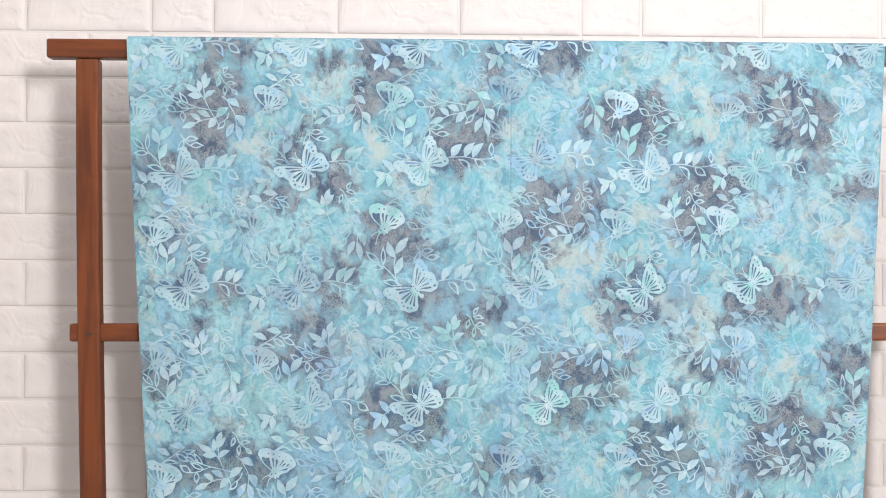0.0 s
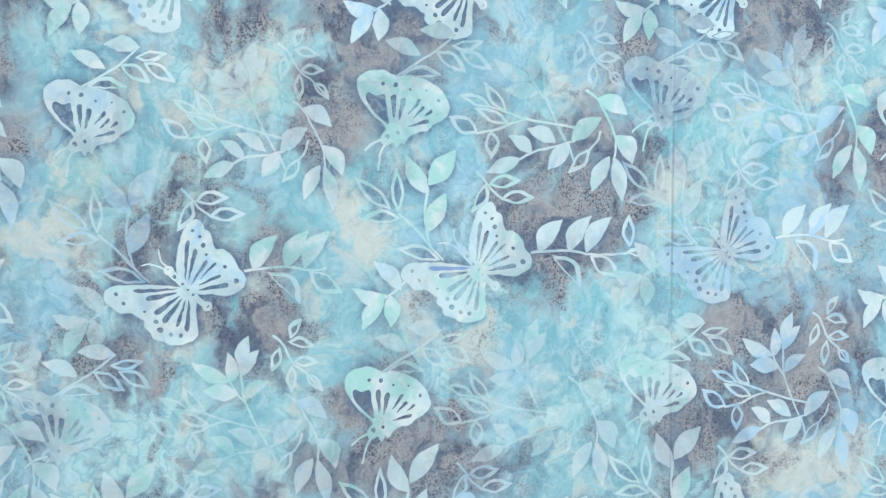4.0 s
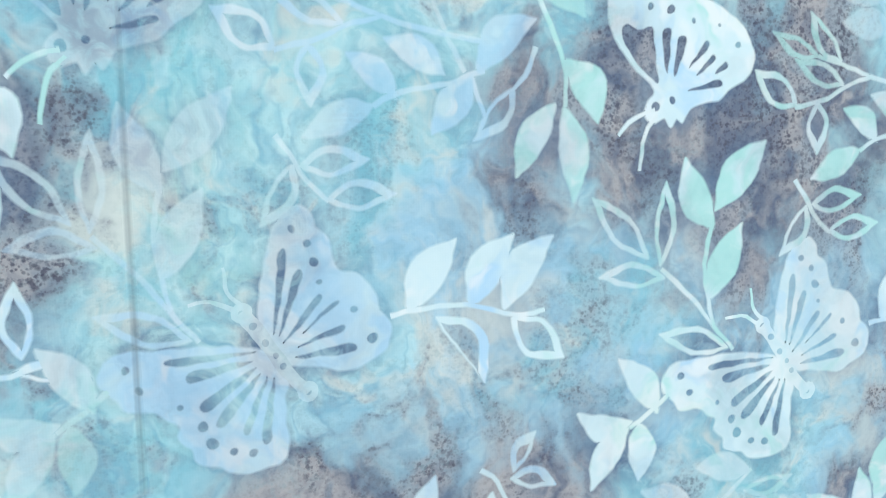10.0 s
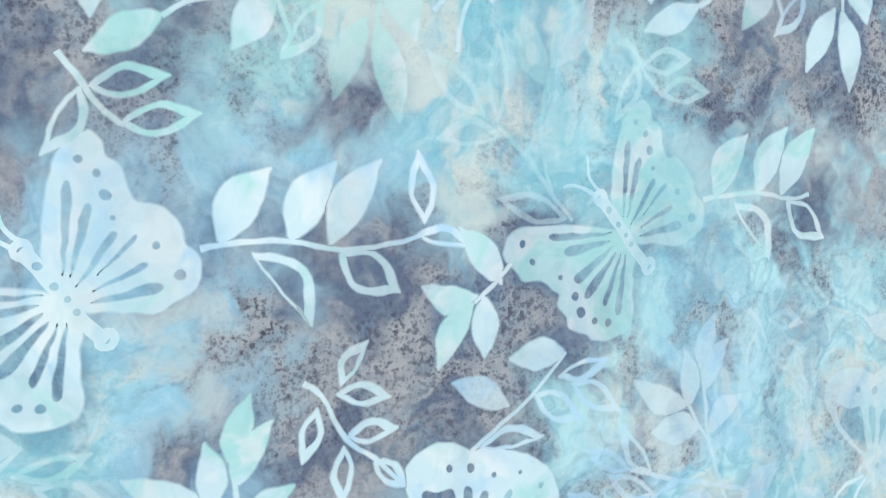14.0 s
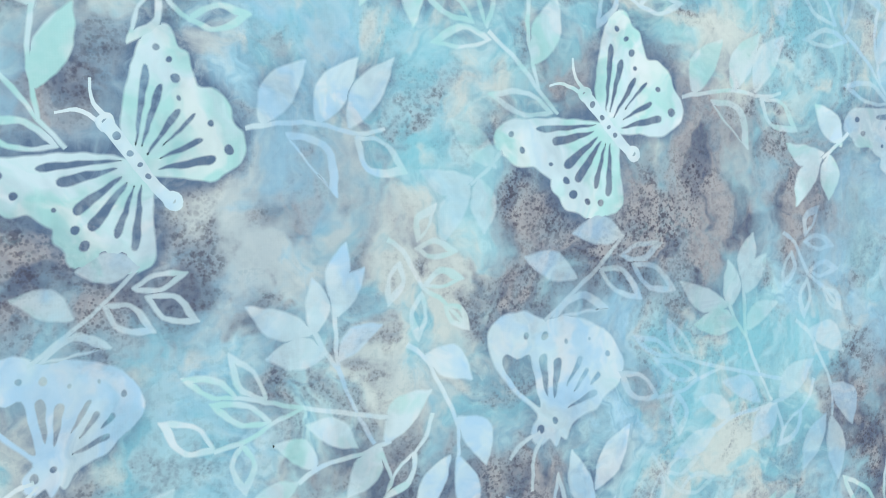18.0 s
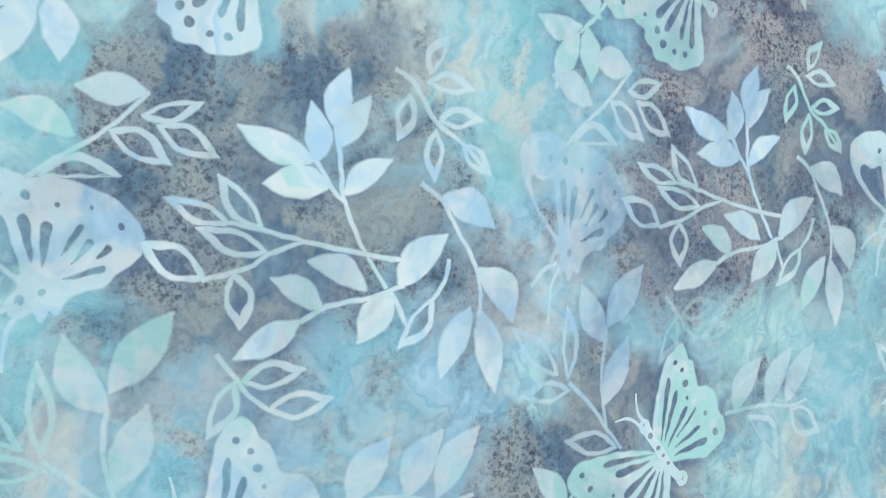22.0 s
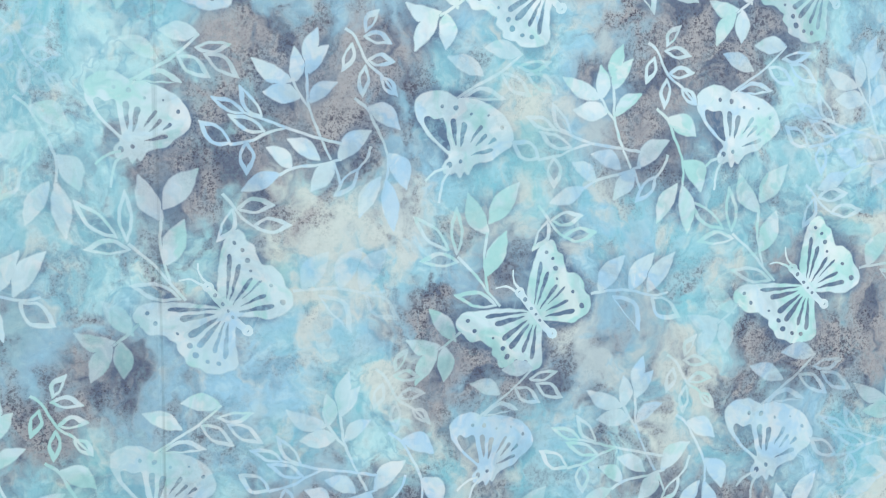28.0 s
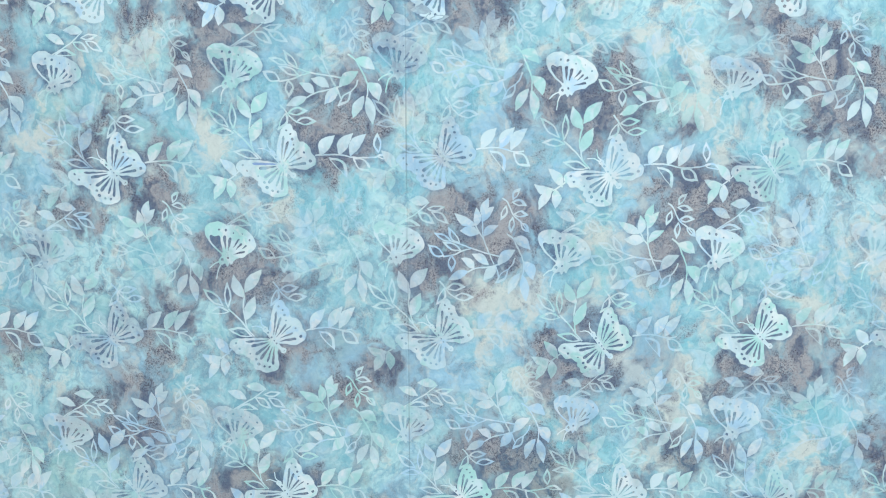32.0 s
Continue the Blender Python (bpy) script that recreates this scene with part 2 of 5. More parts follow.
def wood_material(name, stretch):
    m, t, s = material(name)
    p = place_of(t)
    grain = add(t, "ShaderNodeMapping", Vector=p)
    grain.inputs["Scale"].default_value = stretch
    fibre = noise_of(t, grain.outputs[0], 1.0, 5.0, 0.6, 0.4)
    patches = noise_of(t, p, 22.0, 3.0, 0.55)
    col = blend(t, ramp(t, fibre, 0.35, 0.66), (0.095, 0.023, 0.007), (0.170, 0.042, 0.010))
    col = blend(t, maths(t, "MULTIPLY", ramp(t, patches, 0.5, 0.72), 0.4), col, (0.200, 0.058, 0.017))
    t.links.new(col, s.inputs["Base Color"])
    s.inputs["Roughness"].default_value = 0.42
    s.inputs["Coat Weight"].default_value = 0.10
    bump(t, fibre, 0.15, 0.0006, s)
    return m


def brick_material():
    m, t, s = material("white_foam_brick")
    p = place_of(t)
    stone = noise_of(t, p, 26.0, 6.0, 0.6, 0.5)
    ridge = maths(t, "ABSOLUTE", maths(t, "SUBTRACT", noise_of(t, p, 11.0, 3.0, 0.5, 1.2), 0.5))
    col = blend(t, ramp(t, noise_of(t, p, 5.0, 3.0), 0.4, 0.65), (0.695, 0.645, 0.648), (0.735, 0.685, 0.688))
    t.links.new(col, s.inputs["Base Color"])
    s.inputs["Roughness"].default_value = 0.6
    height = maths(t, "ADD", maths(t, "MULTIPLY", stone, 0.6), maths(t, "MULTIPLY", ramp(t, ridge, 0.0, 0.12), 0.75))
    bump(t, height, 0.42, 0.003, s)
    return m


def plain_material(name, colour, rough, mottle=0.06):
    m, t, s = material(name)
    p = place_of(t)
    other = tuple(c * (1 - 2 * mottle) for c in colour)
    t.links.new(blend(t, ramp(t, noise_of(t, p, 3.0, 5.0, 0.6), 0.35, 0.65), other, colour), s.inputs["Base Color"])
    s.inputs["Roughness"].default_value = rough
    bump(t, noise_of(t, p, 160.0, 3.0), 0.08, 0.001, s)
    return m


BATIK, BRICK = batik_material(), brick_material()
WOOD = wood_material("red_brown_wood", (70.0, 70.0, 5.0))
WOOD_ACROSS = wood_material("red_brown_wood_across", (5.0, 70.0, 70.0))
PLASTER = plain_material("white_plaster", (0.56, 0.54, 0.52), 0.8)
JOINT = plain_material("white_joint", (0.755, 0.715, 0.70), 0.75)
FLOOR = plain_material("pale_floor_tile", (0.55, 0.52, 0.48), 0.4)
IRON = plain_material("dark_iron", (0.05, 0.045, 0.04), 0.45)


# ---- mesh helpers ----
def part(name, bm, mat, parent=None, label=""):
    mesh = bpy.data.meshes.new(name)
    bm.to_mesh(mesh)
    bm.free()
    mesh.materials.append(mat)
    ob = new(name, mesh)
    ob.parent = parent
    return tagged(ob, label)


def box(size, at=(0, 0, 0), bevel=0.0, segments=2):
    bm = bmesh.new()
    bmesh.ops.create_cube(bm, size=1.0, matrix=Matrix.Translation(at) @ Matrix.Diagonal((*size, 1)))
    if bevel:
        bmesh.ops.bevel(bm, geom=bm.edges[:], offset=bevel, segments=segments, profile=0.6, affect="EDGES", clamp_overlap=True)
    return bm


# ---- the room: brick wall behind the rack, plain walls, floor, ceiling ----
WALL_Y = 0.150
ROOM = (-1.9, 1.9, -3.2, 2.7)  # west, east, south, height


def slab(name, size, at, mat, label, category):
    ob = part(name, box(size, at), mat)
    return tagged(ob, label, category, kind="structure")


west, east, south, top = ROOM
north = slab("wall_north", (east - west + 0.2, 0.10, top), (0, WALL_Y + 0.054, top / 2), JOINT, "white wall clad in foam brick panels behind the rack", "wall")
slab("wall_south", (east - west + 0.2, 0.10, top), (0, south - 0.05, top / 2), PLASTER, "plain white plaster wall facing the rack", "wall")
slab("wall_west", (0.10, WALL_Y - south, top), (west - 0.05, (WALL_Y + south) / 2, top / 2), PLASTER, "plain white plaster side wall of the room", "wall")
slab("wall_east", (0.10, WALL_Y - south, top), (east + 0.05, (WALL_Y + south) / 2, top / 2), PLASTER, "plain white plaster side wall of the room", "wall")
slab("floor", (east - west + 0.2, WALL_Y - south + 0.2, 0.10), (0, (WALL_Y + south) / 2, -0.05), FLOOR, "pale floor under the wooden rack", "floor")
slab("ceiling", (east - west + 0.2, WALL_Y - south + 0.2, 0.10), (0, (WALL_Y + south) / 2, top + 0.05), PLASTER, "plain white ceiling of the room", "ceiling")

# ---- the wooden rack ----
rack = tagged(new("clothes_rack"), "red-brown wooden rack with two rails holding the cloth", "rack")
RAIL_Z, RAIL_H, RAIL_D = 1.6375, 0.0275, 0.024
RAIL_Y = 0.020


def tapered_post(x_top, x_low, width, depth, z0, z1):
    """A post that leans a little and is slightly rounded."""
    bm = box((width, depth, z1 - z0), (0, 0, (z0 + z1) / 2), 0.004, 3)
    bmesh.ops.subdivide_edges(bm, edges=[e for e in bm.edges if abs(e.verts[0].co.z - e.verts[1].co.z) > 0.5], cuts=14)
    for v in bm.verts:
        k = max(0.0, (z1 - v.co.z) / (z1 - z0))
        v.co.x += x_top + (x_low - x_top) * k ** 1.6
    return bm


part("top_rail", box((1.334, RAIL_D, RAIL_H), (0.0, RAIL_Y, RAIL_Z), 0.004, 3), WOOD_ACROSS, rack)
part("lower_rail", box((1.268, 0.018, 0.026), (0.0, RAIL_Y + 0.004, 1.229), 0.004, 3), WOOD_ACROSS, rack)
for side in (-1, 1):
    post = part("post", tapered_post(side * 0.610, side * 0.568, 0.0325, 0.022, 0.06, 1.6235), WOOD, rack)
    post.location.y = RAIL_Y + 0.002
    foot = box((0.045, 0.42, 0.05), (side * 0.568, 0.0, 0.035), 0.01, 3)
    for v in foot.verts:
        v.co.y *= 0.62
        v.co.z = max(v.co.z, 0.0)
    part("foot", foot, WOOD, rack)
    peg = bmesh.new()
    bmesh.ops.create_cone(peg, segments=12, radius1=0.0028, radius2=0.0022, depth=0.003, cap_ends=True, matrix=pose(side * 0.6035, RAIL_Y - 0.0125, 1.228, 90))
    part("peg", peg, IRON, rack, "small dark nail head")

# ---- the cloth ----
CLOTH_TOP, CLOTH_LOW = 1.6570, 0.70
VIOLET_A = (
    (-0.418, 1.642, 0.020, 0.80), (-0.394, 1.634, 0.020, 0.70), (-0.434, 1.617, 0.016, 0.60), (-0.401, 1.585, 0.020, 0.70),
    (-0.417, 1.565, 0.020, 0.90), (-0.457, 1.552, 0.023, 1.00), (-0.441, 1.536, 0.023, 1.10), (-0.465, 1.544, 0.016, 0.90),
    (-0.433, 1.508, 0.020, 1.00), (-0.445, 1.492, 0.016, 0.90), (-0.393, 1.553, 0.016, 0.70), (-0.489, 1.467, 0.016, 0.80),
    (-0.529, 1.463, 0.016, 0.50), (-0.513, 1.455, 0.016, 0.60), (-0.537, 1.414, 0.015, 0.50), (-0.248, 1.627, 0.016, 0.60),
    (-0.199, 1.628, 0.023, 1.00), (-0.175, 1.632, 0.018, 1.00), (-0.151, 1.620, 0.020, 1.00), (-0.183, 1.603, 0.020, 1.00),
    (-0.167, 1.612, 0.016, 0.90), (-0.216, 1.587, 0.016, 0.80), (-0.207, 1.558, 0.018, 0.90), (-0.272, 1.619, 0.016, 0.60),
)
VIOLET_B = (
    (-0.101, 1.510, 0.016, 0.80), (-0.085, 1.539, 0.020, 0.70), (-0.061, 1.535, 0.020, 0.70), (-0.073, 1.494, 0.023, 0.90),
    (-0.036, 1.535, 0.018, 1.00), (-0.044, 1.506, 0.018, 0.90), (-0.028, 1.629, 0.016, 0.70), (-0.020, 1.613, 0.016, 0.70),
    (-0.320, 1.488, 0.018, 0.70), (-0.288, 1.517, 0.018, 0.35), (-0.264, 1.505, 0.018, 0.30), (-0.324, 1.472, 0.016, 0.70),
    (-0.264, 1.432, 0.018, 0.80), (-0.336, 1.431, 0.012, 0.70), (-0.248, 1.489, 0.016, 0.50), (-0.328, 1.415, 0.015, 0.60),
    (-0.183, 1.400, 0.018, 0.80), (-0.199, 1.387, 0.015, 0.80), (-0.174, 1.363, 0.020, 1.10), (-0.150, 1.359, 0.020, 0.90),
    (-0.195, 1.359, 0.015, 0.80), (-0.142, 1.375, 0.016, 0.70), (-0.215, 1.351, 0.015, 0.80), (-0.255, 1.338, 0.015, 0.60),
)
VIOLET_C = (
    (-0.126, 1.351, 0.015, 0.60), (-0.456, 1.358, 0.016, 0.50), (-0.376, 1.383, 0.012, 0.50), (0.054, 1.638, 0.021, 0.90),
    (0.079, 1.638, 0.021, 1.00), (0.104, 1.643, 0.016, 0.80), (0.046, 1.613, 0.016, 0.80), (0.087, 1.622, 0.016, 0.80),
    (0.128, 1.548, 0.016, 0.70), (0.116, 1.536, 0.015, 0.80), (0.149, 1.552, 0.021, 1.00), (0.170, 1.540, 0.023, 1.00),
    (0.190, 1.549, 0.018, 0.90), (0.194, 1.524, 0.021, 1.00), (0.182, 1.516, 0.016, 1.00), (0.203, 1.565, 0.016, 0.70),
    (0.215, 1.516, 0.015, 0.80), (0.145, 1.528, 0.015, 0.80), (0.352, 1.616, 0.018, 0.80), (0.327, 1.607, 0.017, 0.70),
    (0.377, 1.591, 0.021, 0.90), (0.386, 1.562, 0.023, 1.00), (0.411, 1.567, 0.018, 0.80), (0.369, 1.550, 0.018, 0.80),
)
VIOLET_D = (
    (0.419, 1.525, 0.023, 0.90), (0.444, 1.559, 0.021, 0.80), (0.461, 1.551, 0.018, 0.80), (0.402, 1.538, 0.021, 0.90),
    (0.444, 1.517, 0.021, 0.80), (0.398, 1.517, 0.018, 0.80), (0.319, 1.653, 0.012, 0.80), (0.411, 1.583, 0.017, 0.80),
    (0.294, 1.653, 0.012, 0.50), (0.495, 1.638, 0.015, 0.70), (0.054, 1.433, 0.018, 0.80), (0.038, 1.425, 0.016, 0.60),
    (0.103, 1.417, 0.020, 1.00), (0.091, 1.392, 0.023, 1.00), (0.066, 1.392, 0.020, 0.80), (0.029, 1.396, 0.018, 0.80),
    (0.079, 1.425, 0.020, 0.80), (0.116, 1.433, 0.016, 0.80), (0.013, 1.367, 0.023, 0.80), (0.038, 1.376, 0.018, 0.70),
    (0.054, 1.351, 0.015, 0.60), (0.227, 1.450, 0.016, 0.16), (0.256, 1.446, 0.021, 0.52), (0.281, 1.442, 0.023, 1.00),
)
VIOLET_E = (
    (0.302, 1.426, 0.021, 0.90), (0.273, 1.417, 0.021, 0.90), (0.260, 1.389, 0.018, 1.00), (0.248, 1.401, 0.016, 0.28),
    (0.319, 1.451, 0.016, 0.80), (0.327, 1.442, 0.015, 0.90), (0.227, 1.384, 0.015, 0.21), (0.298, 1.401, 0.015, 0.60),
    (0.511, 1.443, 0.018, 0.80), (0.494, 1.435, 0.017, 0.70), (0.528, 1.435, 0.012, 0.70), (0.444, 1.476, 0.017, 0.50),
    (0.427, 1.476, 0.015, 0.60), (-0.472, 1.302, 0.016, 0.60), (-0.452, 1.318, 0.015, 0.60), (-0.416, 1.294, 0.016, 0.70),
    (-0.400, 1.298, 0.015, 0.60), (-0.432, 1.286, 0.015, 0.50), (-0.247, 1.318, 0.018, 0.70), (-0.271, 1.298, 0.015, 0.60),
    (-0.227, 1.322, 0.015, 0.70), (-0.174, 1.318, 0.012, 0.60), (-0.134, 1.278, 0.020, 0.90), (-0.113, 1.290, 0.018, 0.80),
)
VIOLET_F = (
    (-0.142, 1.266, 0.015, 0.80), (-0.036, 1.261, 0.018, 0.90), (-0.020, 1.270, 0.015, 0.90), (-0.060, 1.237, 0.016, 0.90),
    (-0.085, 1.229, 0.015, 0.60), (-0.069, 1.286, 0.020, 0.40), (-0.101, 1.237, 0.015, 0.60), (-0.295, 1.237, 0.018, 0.80),
    (-0.311, 1.229, 0.016, 0.60), (-0.271, 1.221, 0.018, 0.80), (-0.303, 1.189, 0.018, 1.00), (-0.327, 1.185, 0.016, 0.90),
    (-0.279, 1.189, 0.015, 0.80), (-0.343, 1.189, 0.015, 0.80), (-0.356, 1.221, 0.012, 0.70), (-0.359, 1.197, 0.012, 0.70),
    (-0.255, 1.278, 0.016, 0.40), (-0.519, 1.173, 0.016, 0.80), (-0.495, 1.165, 0.014, 0.70), (-0.511, 1.149, 0.014, 0.60),
    (-0.448, 1.237, 0.014, 0.50), (-0.190, 1.124, 0.023, 1.10), (-0.174, 1.108, 0.020, 1.00), (-0.141, 1.140, 0.020, 0.90),
)
VIOLET_G = (
    (-0.149, 1.108, 0.018, 1.00), (-0.117, 1.107, 0.020, 0.90), (-0.101, 1.140, 0.015, 0.80), (-0.182, 1.140, 0.016, 0.90),
    (-0.125, 1.083, 0.016, 0.80), (-0.158, 1.075, 0.015, 0.70), (-0.202, 1.092, 0.012, 0.70), (-0.447, 1.044, 0.020, 0.90),
    (-0.463, 1.029, 0.018, 0.80), (-0.399, 1.060, 0.018, 0.90), (-0.375, 1.044, 0.020, 1.00), (-0.423, 1.036, 0.020, 0.90),
    (-0.343, 1.052, 0.016, 1.00), (-0.359, 1.032, 0.016, 1.00), (-0.327, 1.036, 0.016, 0.80), (-0.407, 1.076, 0.016, 0.70),
    (-0.383, 1.020, 0.016, 0.70), (-0.479, 1.049, 0.014, 0.60), (-0.019, 1.050, 0.018, 0.80), (-0.036, 1.034, 0.016, 0.80),
    (-0.003, 1.026, 0.015, 0.70), (-0.044, 1.018, 0.015, 0.60), (-0.246, 1.019, 0.014, 0.60), (0.153, 1.270, 0.020, 0.80),
)
VIOLET_H = (
    (0.145, 1.286, 0.018, 0.60), (0.186, 1.257, 0.016, 0.70), (0.169, 1.294, 0.018, 0.60), (0.202, 1.253, 0.012, 0.60),
    (0.343, 1.294, 0.016, 0.80), (0.368, 1.270, 0.018, 0.90), (0.335, 1.270, 0.016, 0.80), (0.393, 1.270, 0.021, 0.70),
    (0.410, 1.294, 0.018, 0.60), (0.443, 1.278, 0.021, 0.70), (0.393, 1.294, 0.016, 0.70), (0.360, 1.307, 0.012, 0.90),
    (0.095, 1.172, 0.023, 1.00), (0.120, 1.164, 0.020, 1.00), (0.079, 1.180, 0.018, 0.90), (0.054, 1.180, 0.018, 0.70),
    (0.128, 1.180, 0.016, 0.90), (0.112, 1.139, 0.018, 0.80), (0.095, 1.115, 0.020, 0.80), (0.046, 1.172, 0.015, 0.70),
    (0.144, 1.106, 0.016, 0.30), (0.066, 1.107, 0.018, 0.60), (0.260, 1.229, 0.016, 0.25), (0.235, 1.221, 0.012, 0.30),
)
VIOLET_I = (
    (0.268, 1.188, 0.015, 0.60), (0.301, 1.188, 0.015, 0.70), (0.485, 1.196, 0.016, 0.80), (0.493, 1.163, 0.018, 0.90),
    (0.476, 1.179, 0.015, 0.80), (0.501, 1.138, 0.016, 0.90), (0.484, 1.105, 0.018, 0.90), (0.492, 1.080, 0.015, 0.70),
    (0.467, 1.089, 0.015, 0.70), (0.510, 1.187, 0.012, 0.90), (0.409, 1.105, 0.023, 1.10), (0.384, 1.089, 0.020, 1.00),
    (0.434, 1.089, 0.021, 1.00), (0.442, 1.064, 0.018, 0.90), (0.367, 1.065, 0.018, 0.90), (0.409, 1.056, 0.023, 1.00),
    (0.392, 1.040, 0.018, 0.90), (0.351, 1.032, 0.016, 0.80), (0.426, 1.032, 0.018, 0.70), (0.368, 1.106, 0.016, 0.60),
    (0.185, 1.065, 0.018, 0.90), (0.169, 1.082, 0.016, 0.40), (0.210, 1.082, 0.018, 0.80), (0.227, 1.049, 0.020, 0.90),
)
VIOLET_J = (
    (0.194, 1.033, 0.018, 0.80), (0.243, 1.065, 0.015, 0.80), (0.260, 1.057, 0.018, 0.60), (0.210, 1.025, 0.016, 0.80),
    (0.284, 1.032, 0.016, 0.50), (-0.020, 1.253, 0.015, 0.60), (0.038, 1.034, 0.015, 0.50), (0.327, 0.976, 0.014, 1.21),
    (0.319, 0.952, 0.012, 1.21), (0.285, 0.942, 0.012, 1.10), (0.289, 0.918, 0.012, 1.10), (0.307, 0.916, 0.009, 0.99),
    (0.279, 0.946, 0.015, 1.10), (0.288, 0.931, 0.011, 0.99), (0.320, 0.966, 0.009, 1.21), (0.321, 0.945, 0.011, 1.21),
    (0.298, 0.974, 0.008, 0.88), (0.141, 0.944, 0.011, 0.99), (0.147, 0.926, 0.011, 0.88), (0.167, 0.939, 0.005, 0.99),
    (0.215, 1.005, 0.009, 0.66), (0.222, 1.027, 0.011, 0.88), (0.188, 1.033, 0.011, 0.77), (0.238, 1.031, 0.007, 0.88),
)
VIOLET_K = (
    (0.343, 0.992, 0.008, 0.99), (0.108, 1.139, 0.021, 0.81), (0.129, 1.151, 0.014, 0.95), (0.098, 1.168, 0.011, 0.85),
    (0.197, 1.065, 0.013, 0.85), (0.188, 1.075, 0.009, 0.76), (0.218, 1.076, 0.010, 0.67), (0.114, 1.095, 0.012, 0.67),
    (0.405, 1.107, 0.021, 0.95), (0.379, 1.080, 0.017, 0.95), (0.425, 1.075, 0.016, 0.95), (0.163, 1.142, 0.010, 0.76),
    (0.283, 1.171, 0.019, 0.67), (0.314, 1.182, 0.015, 0.76), (0.276, 1.419, 0.017, 0.36), (0.257, 1.402, 0.011, 0.32),
    (0.362, 1.304, 0.016, 0.36), (0.161, 1.543, 0.013, 0.66), (0.187, 1.527, 0.013, 0.66), (0.296, 1.448, 0.014, 0.59),
    (0.319, 1.468, 0.011, 0.66), (0.179, 1.316, 0.015, 0.72), (0.167, 1.268, 0.015, 0.81), (0.219, 1.256, 0.020, 0.27),
)
VIOLET_L = (
    (0.247, 1.280, 0.023, 0.45), (0.324, 1.272, 0.014, 0.81), (0.346, 1.260, 0.014, 0.81), (0.335, 1.318, 0.015, 0.54),
    (0.394, 1.301, 0.017, 0.63), (0.407, 1.276, 0.023, 0.63), (0.313, 1.246, 0.014, 0.54), (0.235, 1.237, 0.014, 0.32),
    (0.291, 1.184, 0.010, 0.81), (0.465, 1.191, 0.012, 0.90), (0.245, 1.192, 0.011, 0.54), (0.068, 1.169, 0.017, 0.73),
    (0.059, 1.183, 0.012, 0.66), (0.097, 1.174, 0.014, 0.66), (0.117, 1.180, 0.009, 0.59), (0.127, 1.159, 0.014, 0.53),
    (0.149, 1.172, 0.010, 0.53), (0.266, 1.178, 0.020, 0.40), (0.168, 1.196, 0.010, 0.40), (0.189, 1.086, 0.016, 0.94),
    (0.174, 1.074, 0.015, 0.47), (0.233, 1.083, 0.019, 0.73), (0.244, 1.099, 0.010, 0.84), (0.221, 1.038, 0.016, 0.73),
)
VIOLET_M = (
    (0.203, 1.063, 0.014, 0.63), (0.387, 1.087, 0.020, 0.94), (0.391, 1.057, 0.016, 0.94), (0.435, 1.089, 0.015, 0.84),
    (0.327, 0.993, 0.014, 0.94), (0.292, 0.965, 0.010, 0.84), (0.152, 1.546, 0.018, 0.66), (0.115, 1.528, 0.014, 0.59),
    (0.168, 1.536, 0.015, 0.66), (0.108, 1.566, 0.010, 0.40), (0.199, 1.560, 0.011, 0.46), (0.286, 1.453, 0.015, 0.66),
    (0.203, 1.524, 0.013, 0.53), (0.161, 1.515, 0.010, 0.59), (-0.290, 1.469, 0.026, 0.53), (-0.251, 1.463, 0.016, 0.40),
    (-0.083, 1.514, 0.021, 0.66), (-0.050, 1.496, 0.020, 0.53), (-0.204, 1.562, 0.012, 0.66), (-0.106, 1.500, 0.011, 0.59),
    (0.288, 1.450, 0.016, 1.00), (0.307, 1.436, 0.016, 1.00), (0.327, 1.447, 0.016, 1.00), (0.280, 1.431, 0.014, 0.90),
)
VIOLET_N = (
    (0.267, 1.412, 0.012, 0.70), (0.250, 1.379, 0.007, 0.80), (0.224, 1.418, 0.007, 0.70), (0.369, 1.320, 0.012, 0.90),
    (0.346, 1.307, 0.010, 0.80), (0.196, 1.080, 0.014, 0.90), (0.211, 1.071, 0.014, 0.90), (0.205, 1.041, 0.014, 0.90),
    (0.218, 1.029, 0.012, 0.90), (0.251, 1.095, 0.012, 0.80), (0.261, 1.075, 0.010, 0.70), (0.384, 1.057, 0.014, 1.00),
    (0.413, 1.087, 0.012, 1.00), (0.434, 1.072, 0.012, 0.90), (0.327, 0.990, 0.010, 0.90), (0.357, 0.982, 0.012, 1.00),
    (0.336, 0.960, 0.010, 0.90), (0.145, 1.554, 0.012, 1.00), (0.166, 1.542, 0.014, 1.00), (0.184, 1.547, 0.014, 1.00),
    (0.200, 1.514, 0.011, 0.90), (0.183, 1.497, 0.009, 0.70), (0.276, 1.466, 0.013, 1.00), (0.339, 1.566, 0.012, 0.90),
)
